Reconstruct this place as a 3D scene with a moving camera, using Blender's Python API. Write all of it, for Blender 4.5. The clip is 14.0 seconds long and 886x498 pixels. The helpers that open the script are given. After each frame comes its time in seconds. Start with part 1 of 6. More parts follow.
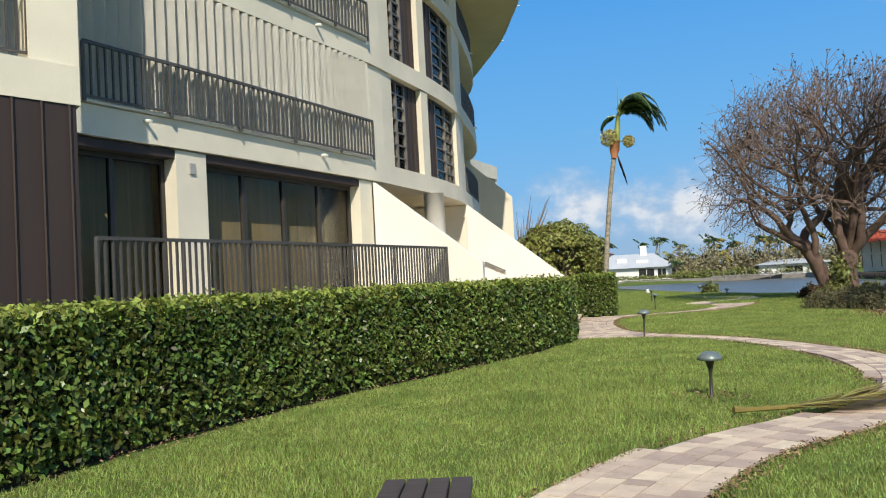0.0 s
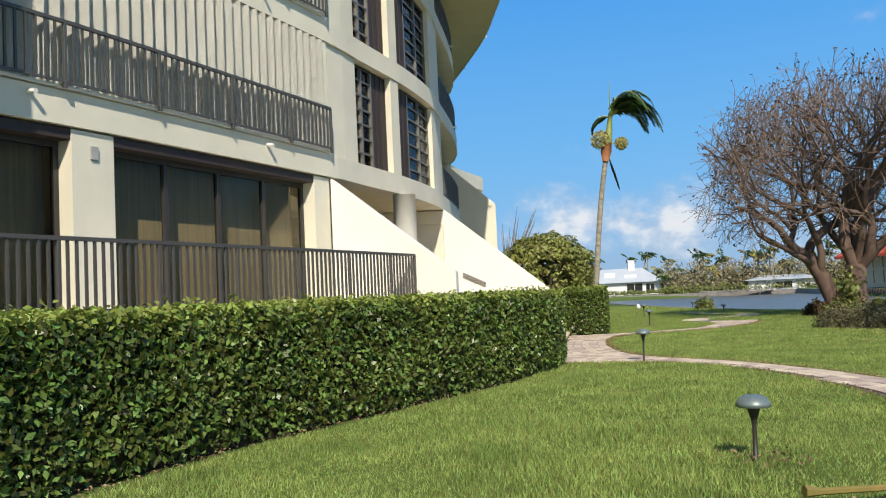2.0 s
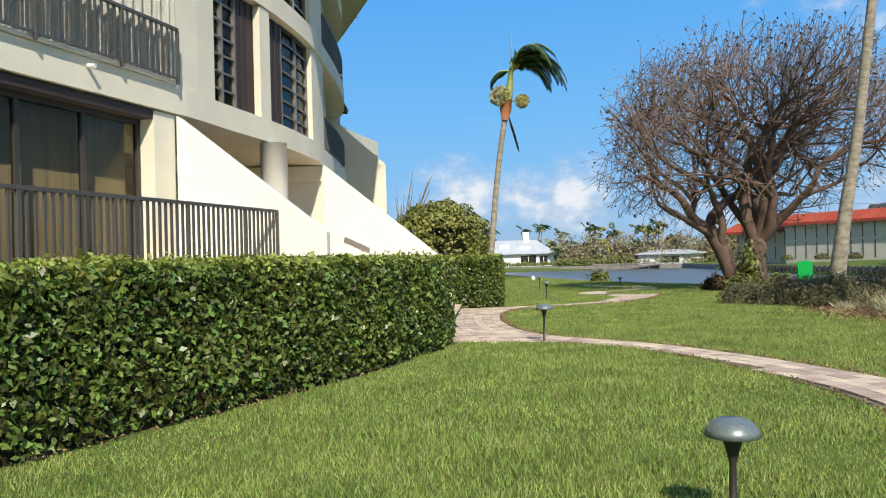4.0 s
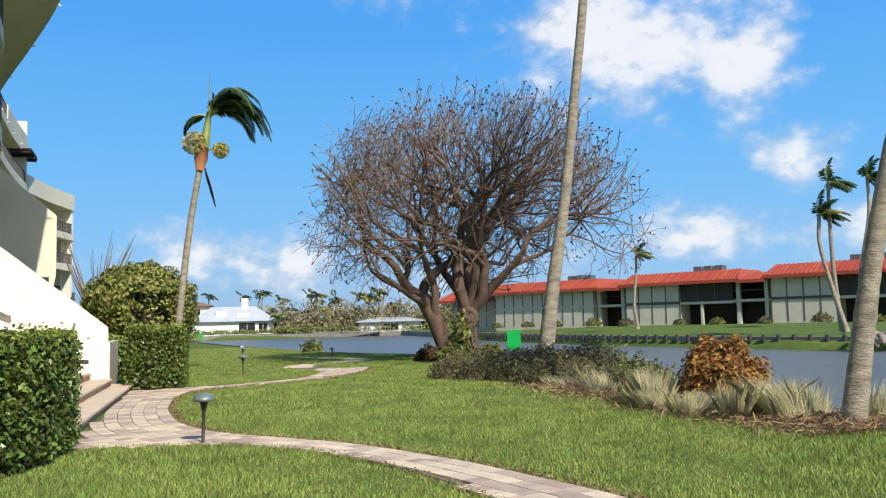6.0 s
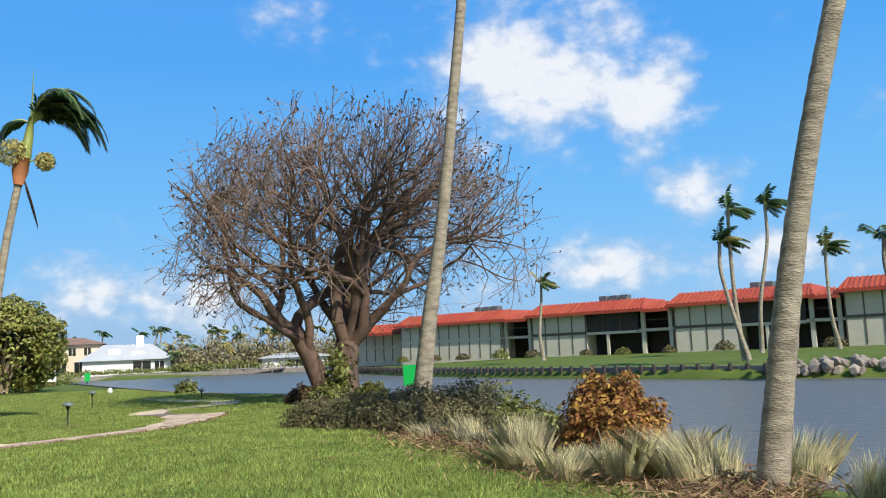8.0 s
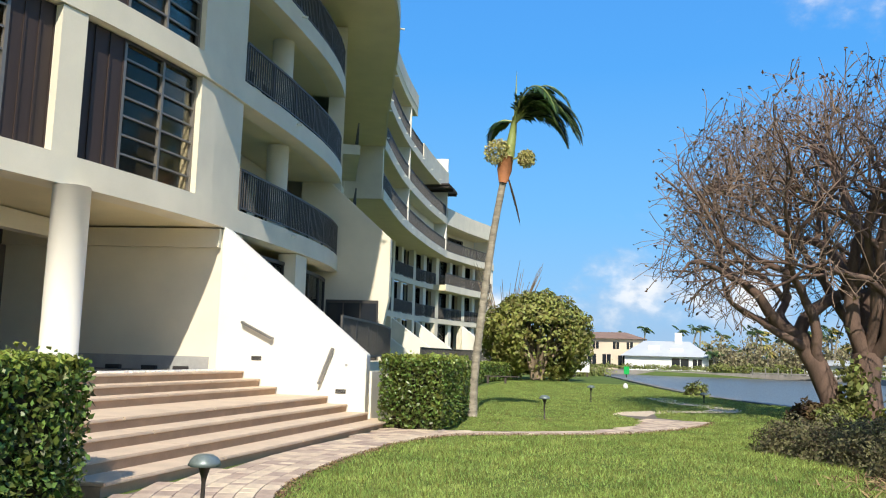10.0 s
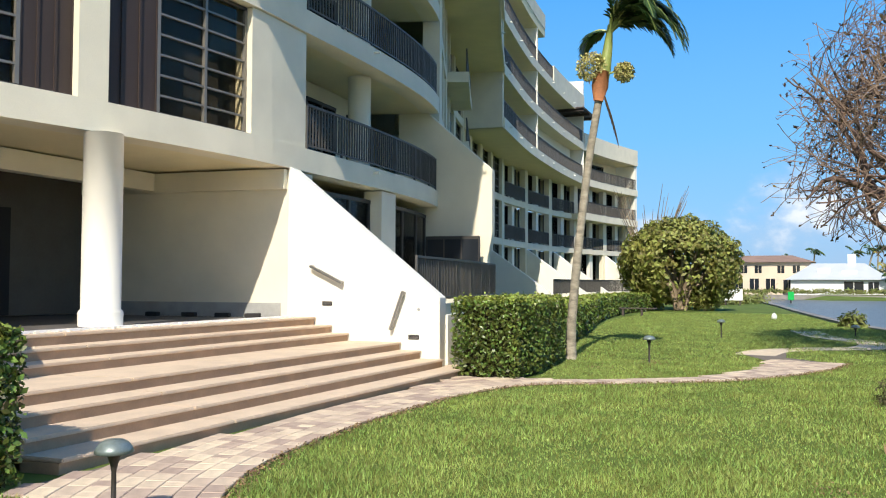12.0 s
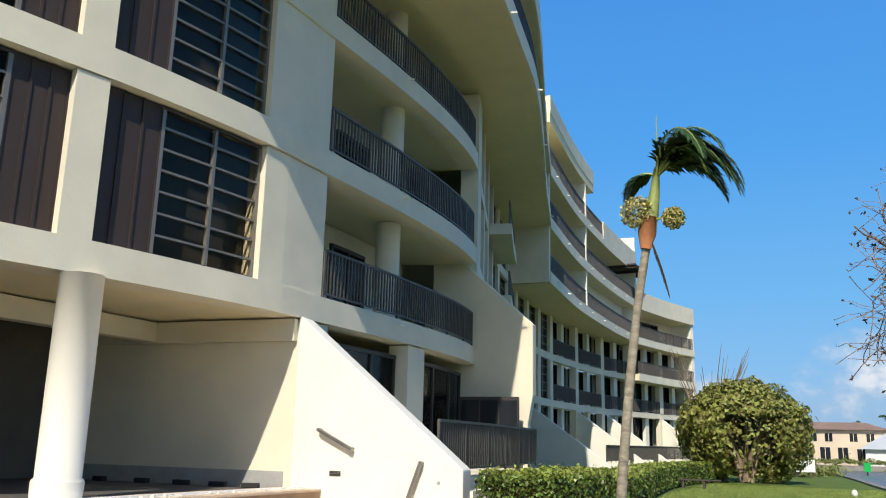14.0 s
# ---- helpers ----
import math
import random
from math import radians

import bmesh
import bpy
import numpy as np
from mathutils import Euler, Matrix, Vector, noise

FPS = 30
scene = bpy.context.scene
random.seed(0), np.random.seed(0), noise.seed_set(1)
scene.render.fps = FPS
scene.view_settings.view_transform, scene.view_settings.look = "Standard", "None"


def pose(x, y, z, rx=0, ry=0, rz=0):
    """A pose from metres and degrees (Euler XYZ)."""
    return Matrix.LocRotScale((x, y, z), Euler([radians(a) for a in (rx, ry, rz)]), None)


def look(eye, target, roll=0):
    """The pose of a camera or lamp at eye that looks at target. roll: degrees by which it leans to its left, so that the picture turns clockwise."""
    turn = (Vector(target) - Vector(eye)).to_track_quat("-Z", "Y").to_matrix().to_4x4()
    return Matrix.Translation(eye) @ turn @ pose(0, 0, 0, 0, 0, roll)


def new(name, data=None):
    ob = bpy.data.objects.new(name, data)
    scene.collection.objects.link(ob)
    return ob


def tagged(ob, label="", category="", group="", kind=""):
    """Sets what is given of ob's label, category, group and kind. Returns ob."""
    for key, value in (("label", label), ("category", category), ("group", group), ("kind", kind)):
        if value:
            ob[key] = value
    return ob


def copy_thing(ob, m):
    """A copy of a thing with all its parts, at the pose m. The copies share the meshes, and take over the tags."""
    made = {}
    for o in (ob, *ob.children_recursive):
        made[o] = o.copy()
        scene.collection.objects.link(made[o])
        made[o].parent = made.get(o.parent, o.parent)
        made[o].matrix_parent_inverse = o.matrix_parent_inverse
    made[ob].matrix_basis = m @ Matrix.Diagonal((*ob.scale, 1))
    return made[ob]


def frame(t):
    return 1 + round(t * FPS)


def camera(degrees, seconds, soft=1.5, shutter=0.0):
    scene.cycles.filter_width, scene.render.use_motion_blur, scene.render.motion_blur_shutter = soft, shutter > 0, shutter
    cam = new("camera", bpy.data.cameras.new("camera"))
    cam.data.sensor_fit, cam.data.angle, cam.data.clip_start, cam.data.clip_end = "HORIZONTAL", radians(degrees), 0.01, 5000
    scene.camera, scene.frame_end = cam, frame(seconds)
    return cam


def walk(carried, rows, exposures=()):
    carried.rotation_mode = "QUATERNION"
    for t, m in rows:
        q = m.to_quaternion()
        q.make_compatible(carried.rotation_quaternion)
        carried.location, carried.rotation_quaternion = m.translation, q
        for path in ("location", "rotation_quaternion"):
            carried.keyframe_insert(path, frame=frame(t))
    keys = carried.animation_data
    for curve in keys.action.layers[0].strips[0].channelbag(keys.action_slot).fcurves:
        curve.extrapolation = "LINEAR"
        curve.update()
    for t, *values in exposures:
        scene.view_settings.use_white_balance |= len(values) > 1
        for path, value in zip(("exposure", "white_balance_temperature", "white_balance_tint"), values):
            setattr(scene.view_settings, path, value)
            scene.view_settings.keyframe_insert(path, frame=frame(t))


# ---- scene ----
cam = camera(55.6, 14.0, 1.1)
PATH = [
    (0, (0.858, -4.006, 1.47), (0.771, -2.01, 1.551), -3.1),
    (0.5, (0.951, -3.309, 1.477), (0.914, -1.311, 1.568), -3.1),
    (1, (1.062, -2.599, 1.448), (0.949, -0.603, 1.504), -3.1),
    (1.5, (1.102, -1.897, 1.462), (0.964, 0.095, 1.579), -2.5),
    (2, (1.163, -1.15, 1.435), (1.107, 0.846, 1.547), -2.7),
    (2.2, (1.171, -0.854, 1.411), (1.129, 1.145, 1.478), -2.7),
    (4.3, (1.668, 2.047, 1.362), (1.959, 4.026, 1.391), -1.4),
    (4.5, (1.742, 2.348, 1.396), (2.125, 4.31, 1.454), -1.5),
    (5, (2.043, 2.997, 1.438), (2.736, 4.871, 1.541), -2.5),
    (5.5, (2.458, 3.576, 1.451), (3.282, 5.389, 1.634), -0.8),
    (6, (2.894, 4.206, 1.444), (3.707, 6.026, 1.615), -1.5),
    (6.5, (3.429, 4.712, 1.424), (4.17, 6.559, 1.625), -1.1),
    (7, (4.019, 5.238, 1.453), (4.886, 7.026, 1.679), -2.2),
    (7.5, (4.611, 5.708, 1.468), (5.667, 7.386, 1.726), -2.4),
    (8, (5.174, 6.31, 1.458), (6.169, 8.028, 1.7), -2.5),
    (8.5, (5.703, 6.797, 1.439), (6.58, 8.576, 1.695), -2.5),
    (9, (6.249, 7.257, 1.444), (6.705, 9.186, 1.704), -0.3),
    (9.2, (6.399, 7.402, 1.448), (6.638, 9.369, 1.725), 0.4),
    (11.3, (8.424, 8.752, 1.761), (7.966, 10.697, 1.853), 0.9),
    (11.5, (8.475, 8.996, 1.775), (7.944, 10.923, 1.842), 0.4),
    (12, (8.559, 9.694, 1.809), (7.981, 11.607, 1.887), 0.2),
    (12.5, (8.577, 10.254, 1.846), (7.85, 12.114, 1.953), 0.3),
    (13, (8.501, 10.753, 1.906), (7.77, 12.605, 2.095), 0.1),
    (13.5, (8.509, 11.217, 1.919), (7.78, 13.05, 2.248), 0.2),
    (14, (8.468, 11.64, 1.954), (7.782, 13.465, 2.401), 1.4),
]
walk(cam, [(t, look(e, g, r)) for t, e, g, r in PATH], [(0.0, -0.05), (2.0, 0.0), (4.5, 0.1), (9.0, 0.15), (11.5, 0.3), (13.0, 0.2), (14.0, 0.02)])

# ---- world, sun, sky ----
world = bpy.data.worlds.new("world")
scene.world = world
world.use_nodes = True
wn, wl = world.node_tree.nodes, world.node_tree.links
wn.clear()
sky = wn.new("ShaderNodeTexSky")
sky.sky_type = "NISHITA"
sky.sun_disc = False
sky.sun_elevation = radians(41)
sky.sun_rotation = radians(182)
sky.air_density, sky.dust_density, sky.ozone_density = 1.0, 0.3, 2.5
wbg = wn.new("ShaderNodeBackground")
wbg.inputs["Strength"].default_value = 0.105
wout = wn.new("ShaderNodeOutputWorld")
wl.new(sky.outputs[0], wbg.inputs[0])
wl.new(wbg.outputs[0], wout.inputs[0])

SUN_WAY = Vector((-0.11, 1.0, -0.86)).normalized()
sun_data = bpy.data.lights.new("sun", "SUN")
sun_data.energy, sun_data.angle, sun_data.color = 4.9, radians(0.5), (1.0, 0.92, 0.80)
sun = new("sun", sun_data)
sun.matrix_world = look((0, -40, 40), Vector((0, -40, 40)) + SUN_WAY)


# ---- materials ----
def material(name, colour, rough=0.8, dark=0.75, scale=6.0, fine=60.0, bump=0.2, bump_size=0.01, metal=0.0, spec=0.5, per_object=0.0,
             per_island=0.0, colour2=None, stretch=(1, 1, 1), coat=0.0):
    """A surface with broad stains, fine grain and relief."""
    m = bpy.data.materials.new(name)
    m.use_nodes = True
    n, l = m.node_tree.nodes, m.node_tree.links
    b = n["Principled BSDF"]
    tc = n.new("ShaderNodeTexCoord")
    mp = n.new("ShaderNodeMapping")
    mp.inputs["Scale"].default_value = stretch
    l.new(tc.outputs["Object"], mp.inputs[0])
    broad = n.new("ShaderNodeTexNoise")
    broad.inputs["Scale"].default_value = scale
    broad.inputs["Detail"].default_value = 5
    small = n.new("ShaderNodeTexNoise")
    small.inputs["Scale"].default_value = fine
    small.inputs["Detail"].default_value = 3
    l.new(mp.outputs[0], broad.inputs["Vector"])
    l.new(mp.outputs[0], small.inputs["Vector"])
    mixn = n.new("ShaderNodeMath")
    mixn.operation = "MULTIPLY_ADD"
    l.new(small.outputs[0], mixn.inputs[0])
    mixn.inputs[1].default_value = 0.45
    l.new(broad.outputs[0], mixn.inputs[2])
    ramp = n.new("ShaderNodeValToRGB")
    c2 = colour2 or tuple(c * dark for c in colour)
    ramp.color_ramp.elements[0].position, ramp.color_ramp.elements[0].color = 0.45, (*c2, 1)
    ramp.color_ramp.elements[1].position, ramp.color_ramp.elements[1].color = 0.95, (*colour, 1)
    l.new(mixn.outputs[0], ramp.inputs[0])
    last = ramp.outputs[0]
    if per_object or per_island:
        src = n.new("ShaderNodeObjectInfo").outputs["Random"] if per_object else n.new("ShaderNodeNewGeometry").outputs["Random Per Island"]
        amount = per_object or per_island
        mr = n.new("ShaderNodeMapRange")
        l.new(src, mr.inputs["Value"])
        mr.inputs["To Min"].default_value, mr.inputs["To Max"].default_value = 1 - amount, 1 + amount
        hsv = n.new("ShaderNodeHueSaturation")
        l.new(last, hsv.inputs["Color"])
        l.new(mr.outputs[0], hsv.inputs["Value"])
        mr2 = n.new("ShaderNodeMapRange")
        l.new(src, mr2.inputs["Value"])
        mr2.inputs["To Min"].default_value, mr2.inputs["To Max"].default_value = 0.5 - amount * 0.06, 0.5 + amount * 0.06
        l.new(mr2.outputs[0], hsv.inputs["Hue"])
        last = hsv.outputs[0]
    l.new(last, b.inputs["Base Color"])
    b.inputs["Roughness"].default_value, b.inputs["Metallic"].default_value = rough, metal
    b.inputs["Specular IOR Level"].default_value = spec
    if coat:
        b.inputs["Coat Weight"].default_value = coat
    if bump:
        bp = n.new("ShaderNodeBump")
        bp.inputs["Strength"].default_value, bp.inputs["Distance"].default_value = bump, bump_size
        l.new(mixn.outputs[0], bp.inputs["Height"])
        l.new(bp.outputs[0], b.inputs["Normal"])
    return m


def leafy(name, colour, colour2, rough=0.45, translucent=0.25, amount=0.45):
    """Leaves that vary one by one, with some light passing through."""
    m = material(name, colour, rough, colour2=colour2, scale=1.2, fine=9, bump=0, per_island=amount, spec=0.35)
    n, l = m.node_tree.nodes, m.node_tree.links
    b = n["Principled BSDF"]
    tr = n.new("ShaderNodeBsdfTranslucent")
    src = b.inputs["Base Color"].links[0].from_socket
    l.new(src, tr.inputs[0])
    mx = n.new("ShaderNodeMixShader")
    mx.inputs[0].default_value = translucent
    l.new(b.outputs[0], mx.inputs[1])
    l.new(tr.outputs[0], mx.inputs[2])
    l.new(mx.outputs[0], n["Material Output"].inputs[0])
    return m


STUCCO = material("cream_stucco", (0.80, 0.74, 0.58), 0.9, 0.86, 1.1, 60, 0.45, 0.012, spec=0.2)
# soffit stucco, its colour raised and warmed for light bounced off the lawn
SOFFIT_BOUNCE = material("bounce_lit_stucco", (0.80, 0.71, 0.47), 0.9, 0.9, 1.2, 60, 0.25, 0.01, spec=0.2)
WHITE_WALL = material("white_stucco", (0.82, 0.79, 0.69), 0.9, 0.93, 1.3, 70, 0.25, 0.01, spec=0.2)
BROWN = material("brown_siding", (0.045, 0.029, 0.023), 0.65, 0.8, 3, 50, 0.2, 0.004, stretch=(1, 1, 0.2))
BRONZE = material("dark_bronze_metal", (0.052, 0.046, 0.040), 0.5, 0.8, 4, 60, 0.1, 0.003, metal=0.2)
RAILPAINT = material("rail_paint", (0.085, 0.078, 0.068), 0.55, 0.8, 4, 80, 0.1, 0.003)
LOUVRE = material("louvre_metal", (0.23, 0.21, 0.18), 0.45, 0.85, 6, 60, 0.05, 0.002, metal=0.4)
# stone darkened to hold the shade inside the entrance recess
FLOOR_SHADED = material("shaded_floor_stone", (0.13, 0.12, 0.11), 0.8, 0.6, 2, 30, 0.3)
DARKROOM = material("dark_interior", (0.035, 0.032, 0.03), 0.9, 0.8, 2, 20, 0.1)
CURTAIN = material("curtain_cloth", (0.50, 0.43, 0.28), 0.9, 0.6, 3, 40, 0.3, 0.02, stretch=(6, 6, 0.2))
# cloth coloured dark to stand for the unlit room behind the windows
ROOM_SHADE = material("room_shade_cloth", (0.07, 0.068, 0.066), 0.9, 0.6, 3, 40, 0.3, 0.02, stretch=(6, 6, 0.2))
TREAD = material("travertine_tread", (0.70, 0.55, 0.40), 0.75, 0.8, 2.5, 40, 0.25, 0.005)
RISER = material("riser_stone", (0.47, 0.32, 0.20), 0.8, 0.75, 3, 40, 0.3, 0.006)
PAVER = material("paver_stone", (0.64, 0.50, 0.375), 0.85, 0.7, 5, 60, 0.35, 0.004, per_object=0.3)
PAVER_FAR = material("paver_stone_far", (0.64, 0.50, 0.375), 0.85, 0.7, 5, 60, 0.35, 0.004, per_island=0.3)
SAND = material("joint_sand", (0.20, 0.165, 0.13), 0.95, 0.7, 8, 90, 0.4)
LAWN = material("lawn_soil", (0.135, 0.185, 0.042), 0.95, colour2=(0.085, 0.125, 0.028), scale=0.7, fine=30, bump=0.6, bump_size=0.03, spec=0.1)
GRASS = leafy("grass_blades", (0.39, 0.44, 0.115), (0.18, 0.25, 0.055), 0.55, 0.3, 0.6)
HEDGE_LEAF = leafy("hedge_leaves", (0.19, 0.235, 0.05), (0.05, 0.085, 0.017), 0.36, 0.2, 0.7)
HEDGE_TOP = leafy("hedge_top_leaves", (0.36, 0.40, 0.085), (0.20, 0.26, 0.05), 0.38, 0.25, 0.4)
# brown twigs, darkened to near black for the shade between the leaves
HEDGE_CORE = material("hedge_shaded_twigs", (0.035, 0.026, 0.012), 0.9, 0.4, 4, 30, 0.6, 0.03)
BARK_TREE = material("tree_bark", (0.18, 0.115, 0.085), 0.9, 0.5, 3, 40, 0.8, 0.03, stretch=(1, 1, 0.35))
TWIG = material("dead_twigs", (0.23, 0.16, 0.11), 0.9, 0.55, 4, 30, 0.2)
DEADLEAF = leafy("dead_leaves", (0.13, 0.075, 0.035), (0.05, 0.04, 0.02), 0.8, 0.15, 0.5)
BARK_PALM = material("palm_bark", (0.42, 0.37, 0.28), 0.9, 0.4, 4, 26, 1.0, 0.03, stretch=(1, 1, 2.5))
FROND = leafy("palm_frond", (0.055, 0.10, 0.025), (0.02, 0.045, 0.012), 0.4, 0.2, 0.4)
FROND_DRY = leafy("dry_frond", (0.42, 0.33, 0.09), (0.22, 0.20, 0.05), 0.6, 0.2, 0.4)
SHAFT = material("crownshaft", (0.30, 0.36, 0.10), 0.5, 0.7, 5, 30, 0.1)
BOOT = material("palm_boot", (0.40, 0.16, 0.06), 0.8, 0.5, 5, 30, 0.4)
FRUIT = material("palm_fruit", (0.55, 0.50, 0.18), 0.6, 0.6, 9, 60, 0.2, per_island=0.3)
STRAW = leafy("straw_grass", (0.80, 0.70, 0.45), (0.46, 0.44, 0.24), 0.7, 0.3, 0.45)
STRAW_LITTER = leafy("straw_litter", (0.38, 0.25, 0.14), (0.2, 0.125, 0.065), 0.9, 0.15, 0.5)
SHRUB = leafy("grey_green_shrub", (0.20, 0.185, 0.085), (0.10, 0.09, 0.045), 0.7, 0.15, 0.5)
ORANGE = leafy("burnt_shrub", (0.42, 0.21, 0.06), (0.22, 0.11, 0.03), 0.8, 0.15, 0.5)
GREENLEAF = leafy("tree_leaves", (0.26, 0.28, 0.075), (0.13, 0.14, 0.04), 0.5, 0.25, 0.5)
THICKET = leafy("storm_bared_thicket", (0.36, 0.31, 0.18), (0.17, 0.15, 0.075), 0.8, 0.2, 0.5)
ROUNDLEAF = leafy("round_tree_leaves", (0.40, 0.40, 0.10), (0.16, 0.17, 0.05), 0.5, 0.3, 0.5)
BARE = material("pale_branches", (0.33, 0.25, 0.17), 0.9, 0.6, 4, 30, 0.3)
SOIL = material("bank_soil", (0.13, 0.095, 0.065), 0.95, 0.55, 2, 25, 0.6, 0.03)
LAMP_METAL = material("verdigris_lamp", (0.23, 0.28, 0.265), 0.4, 0.6, 8, 60, 0.15, metal=0.35)
LAMP_POST = material("lamp_post_metal", (0.06, 0.05, 0.042), 0.5, 0.7, 8, 60, 0.15, metal=0.4)
WOOD = material("grey_weathered_wood", (0.085, 0.065, 0.055), 0.75, 0.55, 6, 60, 0.5, 0.004, stretch=(1, 8, 1))
ROOFTILE = material("red_roof_tile", (0.46, 0.085, 0.04), 0.75, 0.7, 2, 20, 0.4, 0.03, per_island=0.15)
REDWALL = material("pale_siding", (0.62, 0.60, 0.49), 0.85, 0.85, 0.8, 20, 0.2)
DARKTRIM = material("dark_batten_recess_shade", (0.13, 0.115, 0.09), 0.8, 0.8, 2, 20, 0.1)
SEAWALL = material("seawall_concrete", (0.30, 0.28, 0.25), 0.9, 0.55, 1.0, 20, 0.4)
PILE = material("dark_piles", (0.06, 0.055, 0.05), 0.9, 0.7, 1.0, 20, 0.3)
ROCK = material("revetment_rock", (0.36, 0.32, 0.27), 0.9, 0.55, 1.2, 14, 0.6, 0.05, per_island=0.3)
HOUSEWHITE = material("white_house_paint", (0.82, 0.82, 0.80), 0.8, 0.9, 0.5, 10, 0.1)
HOUSECREAM = material("cream_house_paint", (0.72, 0.60, 0.45), 0.85, 0.85, 0.5, 10, 0.1)
HOUSEROOF = material("grey_metal_roof", (0.50, 0.53, 0.54), 0.5, 0.85, 0.4, 10, 0.1)
HOUSETILE = material("brown_tile_roof", (0.30, 0.19, 0.13), 0.8, 0.7, 0.6, 10, 0.2)
WINDOWDARK = material("dark_window_glass", (0.02, 0.024, 0.03), 0.08, 0.9, 1, 10, 0)
SIGNGREEN = material("green_sign_paint", (0.0, 0.42, 0.07), 0.4, 0.85, 2, 20, 0.05)
STEEL = material("galvanised_steel", (0.30, 0.29, 0.27), 0.4, 0.8, 6, 60, 0.1, metal=0.8)
GREYPAINT = material("grey_wall_paint", (0.40, 0.40, 0.38), 0.9, 0.75, 4, 40, 0.3)
MARKWHITE = material("white_paint", (0.85, 0.85, 0.83), 0.6, 0.93, 3, 30, 0.05)


def glass(name, tint, rough=0.08):
    """A tinted pane: a thin reflecting sheet through which the room shows faintly."""
    m = bpy.data.materials.new(name)
    m.use_nodes = True
    n, l = m.node_tree.nodes, m.node_tree.links
    b = n["Principled BSDF"]
    tr = n.new("ShaderNodeBsdfTransparent")
    tr.inputs[0].default_value = (*tint, 1)
    gl = n.new("ShaderNodeBsdfGlossy")
    gl.inputs["Roughness"].default_value = rough
    fr = n.new("ShaderNodeFresnel")
    fr.inputs[0].default_value = 1.2
    wob = n.new("ShaderNodeTexNoise")
    wob.inputs["Scale"].default_value = 1.5
    bp = n.new("ShaderNodeBump")
    bp.inputs["Strength"].default_value, bp.inputs["Distance"].default_value = 0.05, 0.02
    l.new(wob.outputs[0], bp.inputs["Height"])
    l.new(bp.outputs[0], gl.inputs["Normal"])
    mx = n.new("ShaderNodeMixShader")
    l.new(fr.outputs[0], mx.inputs[0])
    l.new(tr.outputs[0], mx.inputs[1])
    l.new(gl.outputs[0], mx.inputs[2])
    l.new(mx.outputs[0], n["Material Output"].inputs[0])
    n.remove(b)
    return m


GLASS = glass("tinted_glass", (0.74, 0.71, 0.62))


def water_material():
    m = bpy.data.materials.new("canal_water")
    m.use_nodes = True
    n, l = m.node_tree.nodes, m.node_tree.links
    b = n["Principled BSDF"]
    b.inputs["Base Color"].default_value = (0.125, 0.13, 0.118, 1)
    b.inputs["Specular IOR Level"].default_value = 0.22
    b.inputs["Roughness"].default_value = 0.3
    b.inputs["IOR"].default_value = 1.33
    tc = n.new("ShaderNodeTexCoord")
    last = None
    for scale, stretch, strength, dist in ((1.4, (1.0, 1.8, 1), 0.9, 0.10), (5.0, (1.0, 1.6, 1), 0.7, 0.03)):
        mp = n.new("ShaderNodeMapping")
        mp.inputs["Scale"].default_value = stretch
        mp.inputs["Rotation"].default_value = (0, 0, 0.5)
        l.new(tc.outputs["Object"], mp.inputs[0])
        no = n.new("ShaderNodeTexNoise")
        no.inputs["Scale"].default_value = scale
        no.inputs["Detail"].default_value = 4
        l.new(mp.outputs[0], no.inputs["Vector"])
        bp = n.new("ShaderNodeBump")
        bp.inputs["Strength"].default_value, bp.inputs["Distance"].default_value = strength, dist
        l.new(no.outputs[0], bp.inputs["Height"])
        if last:
            l.new(last, bp.inputs["Normal"])
        last = bp.outputs[0]
    l.new(last, b.inputs["Normal"])
    return m


WATER = water_material()


# ---- mesh helpers ----
def mesh_from(name, bm, mat):
    me = bpy.data.meshes.new(name)
    bm.normal_update()
    bm.to_mesh(me)
    bm.free()
    me.materials.append(mat)
    return me


def part(name, bm, mat=None, parent=None, label="", smooth=False):
    """One mesh object, as a part of parent where there is one."""
    me = bm if isinstance(bm, bpy.types.Mesh) else mesh_from(name, bm, mat)
    if smooth:
        me.polygons.foreach_set("use_smooth", [True] * len(me.polygons))
    ob = new(name, me)
    if parent:
        ob.parent = parent
    if label:
        tagged(ob, label)
    return ob


def thing(name, label, category, at=(0, 0, 0), group="", kind=""):
    ob = new(name)
    ob.location = at
    return tagged(ob, label, category, group, kind)


def raw_mesh(name, verts, faces, mat):
    me = bpy.data.meshes.new(name)
    me.from_pydata(verts, [], faces)
    me.materials.append(mat)
    return me


def fast_mesh(name, verts, size, mat):
    """A mesh of separate polygons with size corners each, from an array of corners."""
    verts = np.asarray(verts, dtype=np.float32).reshape(-1, 3)
    n = len(verts)
    me = bpy.data.meshes.new(name)
    me.vertices.add(n)
    me.vertices.foreach_set("co", verts.ravel())
    me.loops.add(n)
    me.loops.foreach_set("vertex_index", np.arange(n, dtype=np.int32))
    me.polygons.add(n // size)
    me.polygons.foreach_set("loop_start", np.arange(0, n, size, dtype=np.int32))
    me.update(calc_edges=True)
    me.materials.append(mat)
    return me


